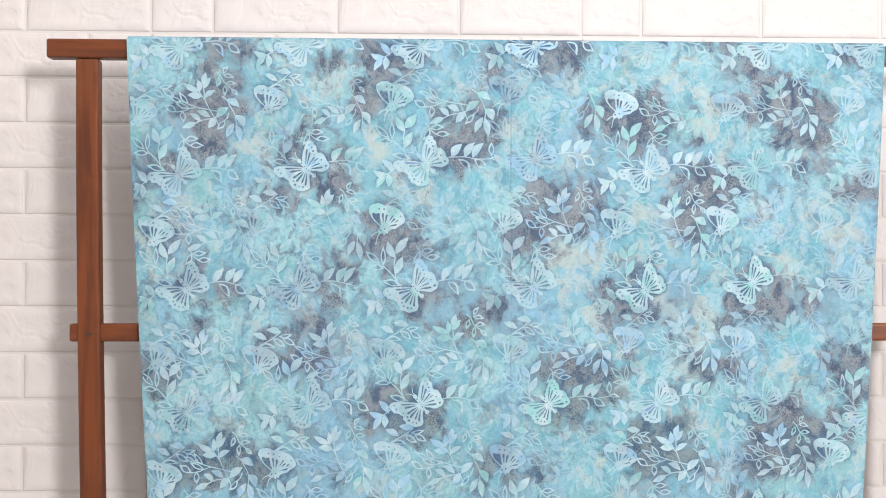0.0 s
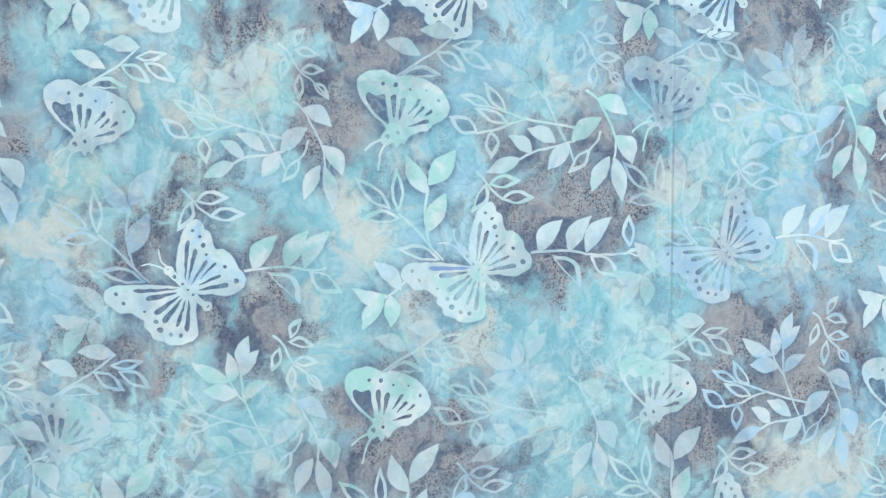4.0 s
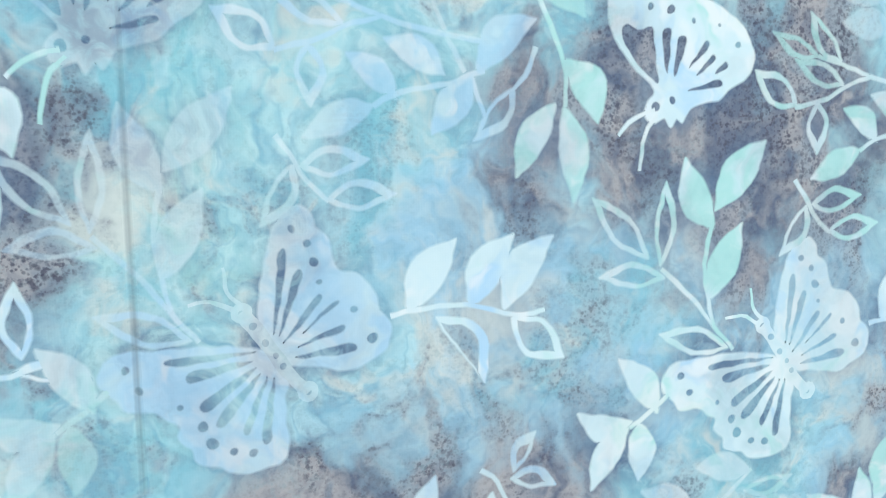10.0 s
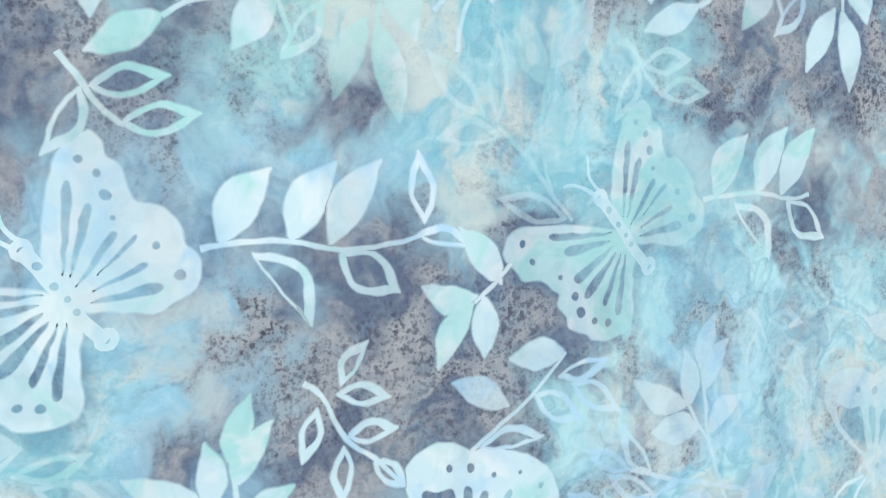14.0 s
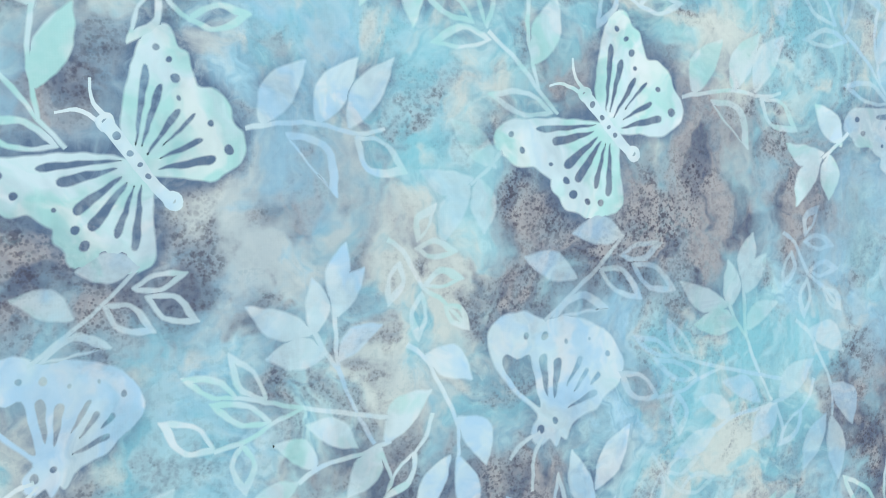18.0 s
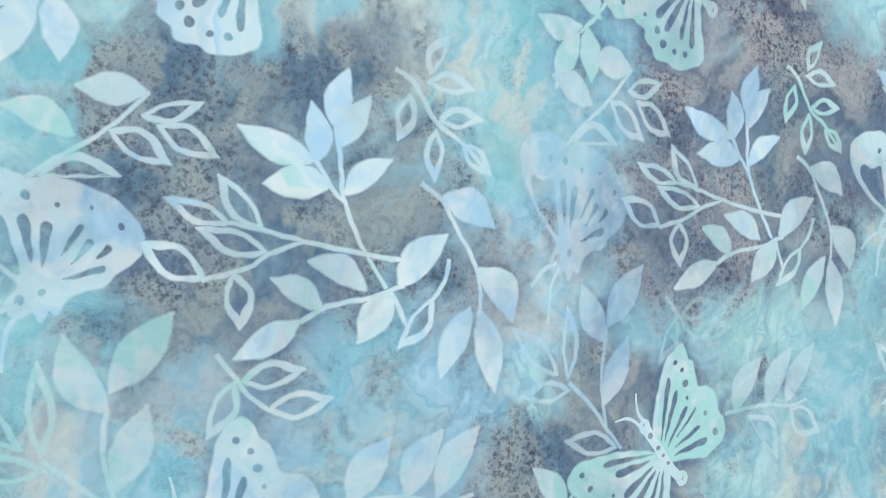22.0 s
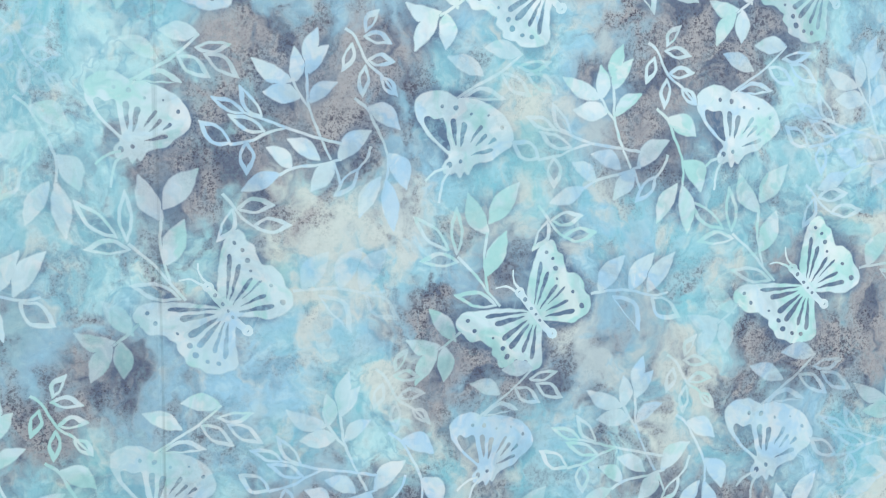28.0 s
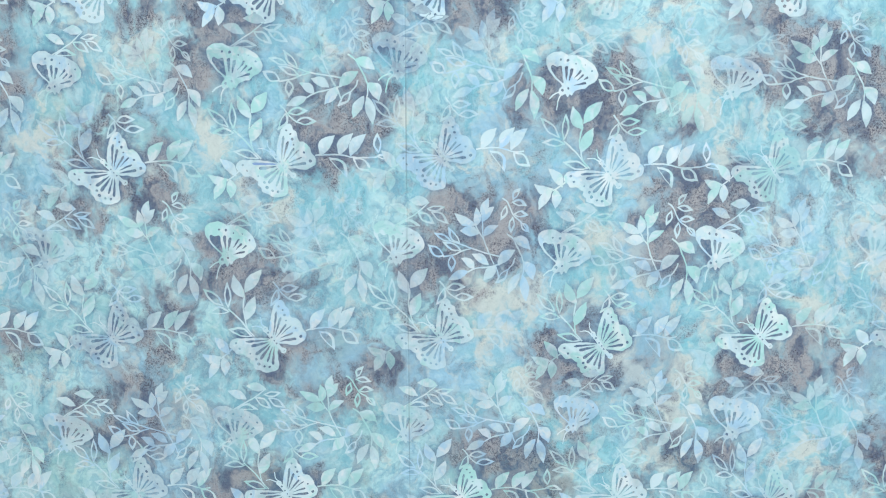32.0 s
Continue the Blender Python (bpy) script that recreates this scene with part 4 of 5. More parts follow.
SMALL = (
    ("edge", -5.7, 5.5, -14.8, 13.6, -20, 19.9, -23.1, 24.9, -24, 30.6, -22.7, 33.5, -18.7, 36.1, -13.3, 37.2, -8, 36.8, -0.9, 33.6, 6.2, 33.7, 15.2, 30.8, 23.2, 26.8, 27.8, 22.4, 31, 16.1, 30.5, 11.7, 27.4, 8.8, 21.8, 5.6, 18.2, 2.6, 12.5, 1.6, 8.4, 0.1, 6.1, -2.4, 4.7, -4.5, 2.5, -3.2, 0.3, -6.1, -1.9, -3.1, -6.5, -4.5, -9.3, -1.4, -8, 1.7),
    ("gap", -16.8, 25.3, -13.2, 23.6, -8.2, 24.2, -6.6, 19.6, -5.6, 13.7, -4.3, 8.7, -5.3, 7.1, -8.5, 9.3, -14.8, 15.2, -18.7, 20.7, -19.1, 24.2),
    ("cell", -1.5, 9.8, -2.8, 23.9, 4.6),
    ("cell", 1.2, 8.7, 3.8, 21.6, 4.6),
    ("cell", 6.5, 11.3, 13.7, 20.1, 3.2),
    ("cell", 9.4, 9.2, 16.3, 15.7, 3.2),
    ("cell", 16.3, 10.1, 21.4, 13.8, 3.2),
    ("cell", 6.4, 4.8, 19.7, 7.8, 3.2),
    ("dot", -8.98, 29.8, 1.06),
    ("dot", -1.39, 28.8, 1.32),
    ("dot", 7.2, 25.57, 0.84),
    ("dot", 16.92, 24.76, 0.68),
    ("dot", 24.71, 19.11, 1.04),
    ("dot", -5.36, 0.45, 1.41),
    ("dot", 0.83, 1.9, 1.09),
)
FEELERS = (
    ("stem", -4.5, -2.1, -9.1, -7.7, -11.2, -18.5),
    ("stem", -5.6, -0.7, -13.3, -2.8, -19, -7.4),
)
EDGE_SPRIG = (
    ("leaf", 13.3, 44.7, -6.7, 53.8, 8.3, -0.06),
    ("leaf", 35.1, 56.2, 13.9, 58.4, 8.9, -0.04),
    ("ring", 32.6, 49.9, 51.9, 52.5, 6, -0.04),
    ("ring", 37.5, 46.9, 56.2, 36.2, 8.1, 0.02),
    ("ring", 23.1, 46.4, 40.9, 35.3, 8.3, 0.02),
    ("ring", 2.2, 34.1, 26.1, 33.4, 6.6, 0.1),
    ("stem", -1.2, 33.3, 10.5, 39.9, 22.4, 46.4, 35.3, 56.5),
)

LARGE_AT = (
    ((-0.474, 1.637), (-0.297, 1.643), (-0.129, 1.641), (0.036, 1.644), (0.201, 1.643), (0.376, 1.645), (0.533, 1.647)),
    ((-0.475, 1.455), (-0.294, 1.464), (-0.121, 1.470), (0.038, 1.478), (0.200, 1.463), (0.356, 1.472), (0.536, 1.472)),
    ((-0.463, 1.292), (-0.318, 1.287), (-0.139, 1.292), (0.031, 1.296), (0.198, 1.290), (0.359, 1.300), (0.520, 1.296)),
    ((-0.461, 1.118), (-0.289, 1.124), (-0.129, 1.126), (0.043, 1.121), (0.214, 1.128), (0.369, 1.126), (0.530, 1.109)),
    ((-0.467, 0.948), (-0.295, 0.954), (-0.135, 0.956), (0.037, 0.951), (0.202, 0.957), (0.344, 0.967), (0.524, 0.939)),
    ((-0.463, 0.777), (-0.291, 0.783), (-0.131, 0.785), (0.041, 0.780), (0.206, 0.786), (0.348, 0.796), (0.528, 0.768)),
)
SMALL_AT = (
    ((-0.537, 1.534), (-0.355, 1.552), (-0.178, 1.556), (-0.009, 1.551), (0.154, 1.551), (0.316, 1.554), (0.490, 1.555)),
    ((-0.512, 1.362), (-0.371, 1.376), (-0.186, 1.383), (-0.011, 1.384), (0.151, 1.379), (0.304, 1.382), (0.462, 1.383)),
    ((-0.510, 1.185), (-0.364, 1.179), (-0.183, 1.189), (-0.005, 1.195), (0.168, 1.204), (0.328, 1.203), (0.501, 1.220)),
    ((-0.500, 1.015), (-0.339, 1.032), (-0.175, 1.041), (-0.009, 1.036), (0.157, 1.040), (0.318, 1.044), (0.463, 1.035)),
    ((-0.503, 0.845), (-0.342, 0.862), (-0.178, 0.871), (-0.012, 0.866), (0.154, 0.870), (0.315, 0.874), (0.460, 0.865)),
)

# row and column of a stamp: shift in mm, stretch across and up, skew
LARGE_LAY_B = {
    (1, 1): (-0.9, 0.9, 1.042, 1.003, -0.069, 0.030),
    (1, 2): (-2.3, 3.0, 1.045, 1.015, -0.042, -0.003),
    (1, 3): (-1.6, 1.9, 1.013, 1.022, 0.012, -0.016),
    (1, 4): (-0.1, 0.2, 1.003, 1.001, 0.005, 0.001),
    (1, 5): (0.5, -3.9, 0.893, 0.980, -0.017, 0.001),
}
LARGE_LAY_C = {
    (2, 1): (12.8, 6.4, 1.011, 1.001, 0.001, -0.002),
    (2, 2): (1.7, 1.0, 1.028, 1.056, -0.014, 0.060),
    (2, 3): (2.3, 1.0, 1.034, 1.028, -0.055, -0.006),
    (2, 4): (-2.3, 0.4, 0.961, 1.000, -0.000, 0.030),
    (2, 5): (-6.7, 1.4, 0.981, 0.982, -0.072, 0.055),
    (2, 6): (-14.4, 8.4, 1.007, 0.953, 0.009, 0.000),
}
LARGE_LAY_D = {
    (3, 3): (11.7, 3.7, 0.965, 0.915, -0.017, 0.051),
    (3, 4): (-0.3, 0.0, 0.976, 0.948, -0.052, 0.019),
    (3, 5): (0.7, 1.9, 0.840, 0.970, -0.029, 0.070),
}
LARGE_LAY_E = {
    (4, 4): (-1.6, 1.5, 1.012, 0.985, -0.013, -0.034),
    (4, 5): (9.0, -1.6, 0.859, 0.936, 0.024, 0.039),
}
LARGE_LAY = LARGE_LAY_B | LARGE_LAY_C | LARGE_LAY_D | LARGE_LAY_E
SMALL_LAY_A = {
    (0, 1): (5.6, -4.4, 0.889, 0.969, 0.014, 0.010),
    (0, 2): (7.0, -1.6, 0.995, 1.050, 0.022, 0.026),
    (0, 3): (0.5, 11.9, 0.961, 1.030, 0.009, -0.008),
    (0, 4): (3.2, -6.5, 0.909, 0.994, 0.026, -0.000),
    (0, 5): (-2.0, -12.3, 0.897, 1.001, 0.019, 0.053),
}
SMALL_LAY_B = {
    (1, 2): (4.0, -4.9, 0.939, 1.059, 0.060, 0.017),
    (1, 3): (-0.7, -5.2, 0.927, 1.028, 0.025, -0.015),
    (1, 4): (2.4, -7.7, 0.949, 1.043, 0.008, -0.009),
    (1, 5): (0.9, -5.7, 0.871, 1.017, 0.004, 0.050),
    (1, 6): (-4.0, -3.2, 0.954, 1.012, -0.005, 0.005),
}
SMALL_LAY_C = {
    (2, 4): (-0.9, 0.0, 0.819, 0.937, 0.023, 0.111),
    (2, 5): (-0.8, -0.4, 0.943, 1.105, -0.070, 0.069),
}
SMALL_LAY_D = {
    (3, 4): (-2.1, -6.5, 0.875, 0.943, -0.006, 0.025),
    (3, 5): (-3.0, -5.7, 0.727, 1.107, 0.024, -0.018),
    (3, 6): (3.4, 3.7, 0.996, 0.992, 0.000, -0.004),
}
SMALL_LAY = SMALL_LAY_A | SMALL_LAY_B | SMALL_LAY_C | SMALL_LAY_D
SPRIG_LAY_A = {
    (0, 1): (-6.4, -1.3, 0.987, 0.992, -0.055, -0.001),
    (0, 2): (1.2, 0.8, 0.897, 0.956, -0.038, -0.026),
    (0, 3): (5.6, 10.9, 1.024, 1.028, 0.009, 0.027),
    (0, 4): (4.5, 17.9, 0.984, 1.040, 0.041, 0.003),
    (0, 5): (2.3, -2.7, 0.944, 1.008, -0.003, 0.009),
    (0, 6): (-16.0, 1.4, 0.961, 0.981, -0.010, 0.015),
}
SPRIG_LAY_B = {
    (1, 1): (20.8, 0.4, 1.035, 0.993, -0.034, 0.002),
    (1, 2): (0.5, 1.1, 0.955, 1.017, -0.030, -0.031),
    (1, 3): (-3.0, 2.0, 1.017, 1.063, 0.017, 0.015),
    (1, 4): (2.3, 8.1, 0.947, 1.031, 0.033, -0.022),
    (1, 5): (11.1, -0.9, 0.959, 1.029, 0.049, 0.041),
    (1, 6): (2.4, 4.4, 0.871, 1.039, -0.006, 0.014),
}
SPRIG_LAY_C = {
    (2, 3): (0.1, 8.4, 0.998, 1.016, -0.001, 0.013),
    (2, 4): (1.7, 6.5, 0.949, 1.000, -0.017, 0.074),
    (2, 5): (2.1, 10.7, 0.936, 0.998, 0.009, 0.043),
    (2, 6): (-11.1, -9.3, 0.976, 0.991, -0.008, -0.004),
}
SPRIG_LAY_D = {
    (3, 5): (0.1, -0.1, 1.001, 1.005, 0.001, 0.002),
    (3, 6): (6.8, 14.9, 0.935, 0.954, 0.039, -0.011),
}
SPRIG_LAY = SPRIG_LAY_A | SPRIG_LAY_B | SPRIG_LAY_C | SPRIG_LAY_D
USUAL_LAY = {"large": (0.0, 0.0, 1.0, 1.0, 0.0, 0.0), "small": (1.0, -4.0, 0.95, 1.0, 0.0, 0.0), "sprig": (0.0, 5.0, 0.97, 1.0, 0.0, 0.0)}
MIDDLE = {"large": (0.0, 10.0), "small": (8.0, 25.0), "sprig": (-75.0, 5.0)}


def lay_of(group, r, c):
    """How one block of the stamp came to lie: shift, stretch, skew and the point that it turns on."""
    table = {"large": LARGE_LAY, "small": SMALL_LAY, "sprig": SPRIG_LAY}[group]
    return (*table.get((r, c), USUAL_LAY[group]), *MIDDLE[group])


def curve_through(points, closed, steps=4):
    """A smooth line through the points (Catmull-Rom)."""
    n, out = len(points), []
    for i in range(n if closed else n - 1):
        a, b, c, d = (points[j % n] if closed else points[min(max(j, 0), n - 1)] for j in (i - 1, i, i + 1, i + 2))
        for k in range(steps):
            s = k / steps
            out.append(0.5 * (2 * b + (c - a) * s + (2 * a - 5 * b + 4 * c - d) * s * s + (3 * b - a - 3 * c + d) * s ** 3))
    return out if closed else out + [points[-1]]


def pairs(numbers):
    return [Vector((numbers[i], numbers[i + 1])) for i in range(0, len(numbers), 2)]


def leaf_line(base, tip, width, steps=18, bend=0.06):
    """The outline of a leaf from its base to its pointed tip."""
    along = tip - base
    side = Vector((-along.y, along.x)).normalized()
    left, right = [], []
    for i in range(steps + 1):
        s = 0.5 - 0.5 * math.cos(math.pi * i / steps)
        w = 0.5 * width * math.sin(math.pi * s ** 0.93) ** 1.08 * 0.98 if 0 < i < steps else 0
        mid = base + along * s + side * along.length * bend * math.sin(math.pi * s)
        left.append(mid + side * w)
        right.append(mid - side * w)
    return left + right[-2:0:-1]


def capsule(a, b, width, steps=12):
    """A vein cell: narrow at a, round and wide at b."""
    along = b - a
    side = Vector((-along.y, along.x)).normalized()
    left, right = [], []
    for i in range(steps + 1):
        s = 0.5 - 0.5 * math.cos(math.pi * i / steps)
        w = 0.5 * width * math.sqrt(max(0.0, 1 - (2 * s - 1) ** 6)) * (0.34 + 0.66 * s)
        left.append(a + along * s + side * w)
        right.append(a + along * s - side * w)
    return left + right[-2:0:-1]


def disc(at, radius, steps=12):
    return [at + Vector((math.cos(a), math.sin(a))) * radius for a in np.linspace(0, 2 * math.pi, steps, endpoint=False)]


def ribbon(points, w0, w1):
    line = curve_through(points, False)
    left, right = [], []
    for i, p in enumerate(line):
        d = (line[min(i + 1, len(line) - 1)] - line[max(i - 1, 0)]).normalized()
        w = 0.5 * (w0 + (w1 - w0) * i / (len(line) - 1))
        left.append(p + Vector((-d.y, d.x)) * w)
        right.append(p - Vector((-d.y, d.x)) * w)
    return left, right


def ring_lines(v, bend):
    """Outer and inner line of an open leaf."""
    a, b = Vector(v[:2]), Vector(v[2:4])
    d = (b - a).normalized()
    return leaf_line(a, b, v[4], bend=bend), leaf_line(a + d * 2.2, b - d * 3.6, max(v[4] - 2.1, 0.8), bend=bend)


WINGS = {}


def pierced(loops):
    """Triangles of an outline with holes, by a constrained triangulation."""
    points = [q for loop in loops for q in loop]
    edges, first = [], 0
    for loop in loops:
        edges += [(first + i, first + (i + 1) % len(loop)) for i in range(len(loop))]
        first += len(loop)
    verts, _, faces, *_ = delaunay_2d_cdt([Vector((q.x, q.y)) for q in points], edges, [], 0, 1e-5)
    ax, ay = np.array([points[a].x for a, b in edges]), np.array([points[a].y for a, b in edges])
    bx, by = np.array([points[b].x for a, b in edges]), np.array([points[b].y for a, b in edges])
    rise = np.where(by == ay, 1e-12, by - ay)
    kept = []
    for f in faces:
        x, y = sum(verts[i].x for i in f) / len(f), sum(verts[i].y for i in f) / len(f)
        crossed = ((ay > y) != (by > y)) & (x < (bx - ax) * (y - ay) / rise + ax)
        if crossed.sum() % 2:
            kept.append(tuple(f))
    return [(q.x, q.y) for q in verts], kept


def patches(shapes, bends):
    """Triangles of a motif, as (points, faces) a shape."""
    made, edge, holes = [], None, []

    def fill(loops):
        flat = [Vector((p.x, p.y, 0)) for loop in loops for p in loop]
        tris = tessellate_polygon([[Vector((p.x, p.y, 0)) for p in loop] for loop in loops])
        made.append(([(p.x, p.y) for p in flat], [tuple(f) for f in tris]))

    for (kind, *v), bend in zip(shapes, bends):
        if kind == "edge":
            edge = curve_through(pairs(v), True)
        elif kind == "cell":
            holes.append(capsule(Vector(v[:2]), Vector(v[2:4]), v[4]))
        elif kind == "gap":
            holes.append(curve_through(pairs(v), True, 3))
        elif kind == "dot":
            holes.append(disc(Vector(v[:2]), v[2] * 1.25))
        elif kind == "leaf":
            fill([leaf_line(Vector(v[:2]), Vector(v[2:4]), v[4], bend=bend)])
        elif kind == "ring":
            outer, inner = ring_lines(v, bend)
            n = len(outer)
            made.append(([(p.x, p.y) for p in outer + inner], [(i, (i + 1) % n, n + (i + 1) % n, n + i) for i in range(n)]))
        elif kind == "stem":
            left, right = ribbon(pairs(v), 1.05, 0.75)
            n = len(left)
            made.append(([(p.x, p.y) for p in left + right], [(i, i + 1, n + i + 1, n + i) for i in range(n - 1)]))
    if edge:
        if shapes not in WINGS:
            WINGS[shapes] = pierced([edge] + holes)
        made.append(WINGS[shapes])
    return made


def body_patches(rng):
    """The body with its feelers, knobs at head and tail."""
    made = []
    for i, (kind, *v) in enumerate(BODY):
        if kind == "stem":
            left, right = ribbon(pairs(v), 4.2 if i == 0 else 0.8, 3.4 if i == 0 else 1.4)
            n = len(left)
            made.append(([(p.x, p.y) for p in left + right], [(k, k + 1, n + k + 1, n + k) for k in range(n - 1)]))
        else:
            outer, inner = disc(Vector(v[:2]), v[2] * 1.35), disc(Vector(v[:2]), v[2] * 0.42)
            n = len(outer)
            made.append(([(p.x, p.y) for p in outer + inner], [(k, (k + 1) % n, n + (k + 1) % n, n + k) for k in range(n)]))
    return made


def laid(x, z, at, turn, lie, sway):
    """A point of the stamp on the cloth; hand-cut lines waver a little."""
    u = x + 0.14 * math.sin(0.83 * z + sway[0]) + 0.11 * math.sin(1.31 * x + 0.9 * z + sway[1]) + 0.4 * math.sin(0.11 * z + sway[2])
    w = z + 0.14 * math.sin(0.77 * x + sway[1]) + 0.11 * math.sin(1.27 * z - 0.8 * x + sway[2]) + 0.4 * math.sin(0.12 * x + sway[3])
    dx, dz, sx, sz, kx, kz, cx, cz = lie
    u, w = cx + dx + sx * (u - cx) + kx * (w - cz), cz + dz + sz * (w - cz) + kz * (u - cx)
    c, s = math.cos(turn), math.sin(turn)
    return at[0] + 0.001 * (c * u - s * w), at[1] + 0.001 * (s * u + c * w)


def follow_cloth(mesh):
    """Gives a print the cloth's own surface normals."""
    n = len(mesh.vertices)
    co = np.empty(n * 3, dtype=np.float32)
    mesh.vertices.foreach_get("co", co)
    x, z, h = co[0::3].astype(float), co[2::3].astype(float), 0.0005
    normals = np.stack([(cloth_y(x + h, z) - cloth_y(x - h, z)) / (2 * h), -np.ones(n), (cloth_y(x, z + h) - cloth_y(x, z - h)) / (2 * h)], axis=1)
    normals /= np.linalg.norm(normals, axis=1, keepdims=True)
    mesh.normals_split_custom_set_from_vertices(normals.tolist())


STILL = (0.0, 0.0, 1.0, 1.0, 0.0, 0.0, 0.0, 0.0)


def stamp(name, made, at, turn, strength, lift, ink=0.0, size=STILL, sway=(0, 0, 0, 0), tone=0.5):
    """Lays the patches on the cloth as one printed motif; what would pass the cloth's edge is left away."""
    verts, faces = [], []
    resist_now = []
    for k, (points, tris, *soft) in enumerate(made):
        first = len(verts)
        for i, (x, z) in enumerate(points):
            px, pz = laid(x, z, at, turn, size, sway)
            verts.append((px, float(cloth_y(px, pz)) - lift - 0.0000002 * k, pz))
            resist_now.append(strength * (soft[0][i] if soft else 1.0))
        todo = [tuple(first + i for i in f) for f in tris]
        while todo:
            q = todo.pop()
            if len(q) == 3 or abs(verts[q[0]][0]) > 0.46:  # small faces follow the cloth's waves and edges
                if len(q) == 4:
                    todo += [(q[0], q[1], q[2]), (q[0], q[2], q[3])]
                    continue
                spans = [(Vector(verts[q[i]]) - Vector(verts[q[(i + 1) % 3]])).length for i in range(3)]
                i = spans.index(max(spans))
                if spans[i] > (0.006 if abs(verts[q[0]][0]) > 0.46 else 0.014):
                    a, b, d = q[i], q[(i + 1) % 3], q[(i + 2) % 3]
                    x, z = (verts[a][0] + verts[b][0]) / 2, (verts[a][2] + verts[b][2]) / 2
                    verts.append((x, float(cloth_y(x, z)) - lift - 0.0000002 * k, z))
                    resist_now.append((resist_now[a] + resist_now[b]) / 2)
                    todo += [(a, len(verts) - 1, d), (len(verts) - 1, b, d)]
                    continue
            if all(abs(verts[i][0]) < half_width(verts[i][2]) - 0.001 and CLOTH_LOW + 0.003 < verts[i][2] < CLOTH_TOP - 0.004 for i in q):
                a, b, d = (Vector(verts[i]) for i in q[:3])
                facing = (b - a).cross(d - a)
                if facing.length > 1e-13:
                    faces.append(tuple(q) if facing.y < 0 else tuple(reversed(q)))
    if not faces:
        return
    mesh = bpy.data.meshes.new(name)
    mesh.from_pydata(verts, [], faces)
    smooth(mesh)
    mesh.materials.append(BATIK)
    follow_cloth(mesh)
    dye(mesh, resist_now, ink, tone)
    ob = new(name, mesh)
    ob.parent = cloth
    return ob


def open_cells(shapes, start, end, wide):
    """The same wing with its vein cells drawn out towards body and margin."""
    return tuple(("cell", v[0] * start, v[1] * start, v[2] * end, v[3] * end, v[4] * wide) if kind == "cell" else (kind, *v) for kind, *v in shapes)


UPPER, LOWER = open_cells(UPPER, 0.78, 1.09, 1.25), open_cells(LOWER, 0.78, 1.09, 1.25)
LARGE_PARTS = (("upper_wing_print", UPPER), ("lower_wing_print", LOWER), ("crown_leaf_print", CROWN_SPRIG), ("side_leaf_print", SIDE_SPRIG), ("tip_leaf_print", TIP_SPRIG), ("hub_leaf_print", HUB_SPRIG))
SMALL_PARTS = (("small_wing_print", SMALL), ("feeler_print", FEELERS), ("fork_leaf_print", FORK_SPRIG), ("line_leaf_print", LINE_SPRIG), ("cross_leaf_print", CROSS_SPRIG), ("drop_leaf_print", DROP_SPRIG), ("edge_leaf_print", EDGE_SPRIG))


def skirt(loop, closed, turn_out, pointed=False):
    """A band along a printed edge, over which the print thins out."""
    n = len(loop)
    rows = [(0.0, 1.0), (0.8, 0.0)]
    points, resist, faces = [], [], []
    for reach, r in rows:
        for i in range(n):
            d = (loop[(i + 1) % n] - loop[i - 1]) if closed else (loop[min(i + 1, n - 1)] - loop[max(i - 1, 0)])
            d = d.normalized() if d.length > 1e-6 else Vector((1, 0))
            near = min(1.0, min(i, n - i, abs(i - n / 2)) / 4) if pointed else 1.0
            q = loop[i] + Vector((d.y, -d.x)) * reach * turn_out * near
            points.append((q.x, q.y))
            resist.append(r)
    for k in range(len(rows) - 1):
        for i in range(n if closed else n - 1):
            j = (i + 1) % n
            faces.append((k * n + i, k * n + j, (k + 1) * n + j, (k + 1) * n + i))
    return points, faces, resist


def outward(loop):
    n = len(loop)
    return 1 if sum(loop[i].x * loop[(i + 1) % n].y - loop[(i + 1) % n].x * loop[i].y for i in range(n)) > 0 else -1


def soft_edges(shapes, bends):
    """Soft edges of all shapes of a motif."""
    made = []
    for (kind, *v), bend in zip(shapes, bends):
        if kind == "edge":
            loop = curve_through(pairs(v), True)
            made.append(skirt(loop, True, outward(loop)))
        elif kind == "cell":
            loop = capsule(Vector(v[:2]), Vector(v[2:4]), v[4])
            made.append(skirt(loop, True, -0.7 * outward(loop)))
        elif kind == "gap":
            loop = curve_through(pairs(v), True, 3)
            made.append(skirt(loop, True, -0.7 * outward(loop)))
        elif kind == "dot":
            loop = disc(Vector(v[:2]), v[2] * 1.25)
            made.append(skirt(loop, True, -0.6 * outward(loop)))
        elif kind == "leaf":
            loop = leaf_line(Vector(v[:2]), Vector(v[2:4]), v[4], bend=bend)
            made.append(skirt(loop, True, outward(loop)))
        elif kind == "ring":
            outer, inner = ring_lines(v, bend)
            made.append(skirt(outer, True, 0.8 * outward(outer)))
            made.append(skirt(inner, True, -0.7 * outward(inner), True))
        elif kind == "stem":
            left, right = ribbon(pairs(v), 1.05, 0.75)
            made.append(skirt(left, False, -0.7))
            made.append(skirt(right, False, 0.7))
    return made


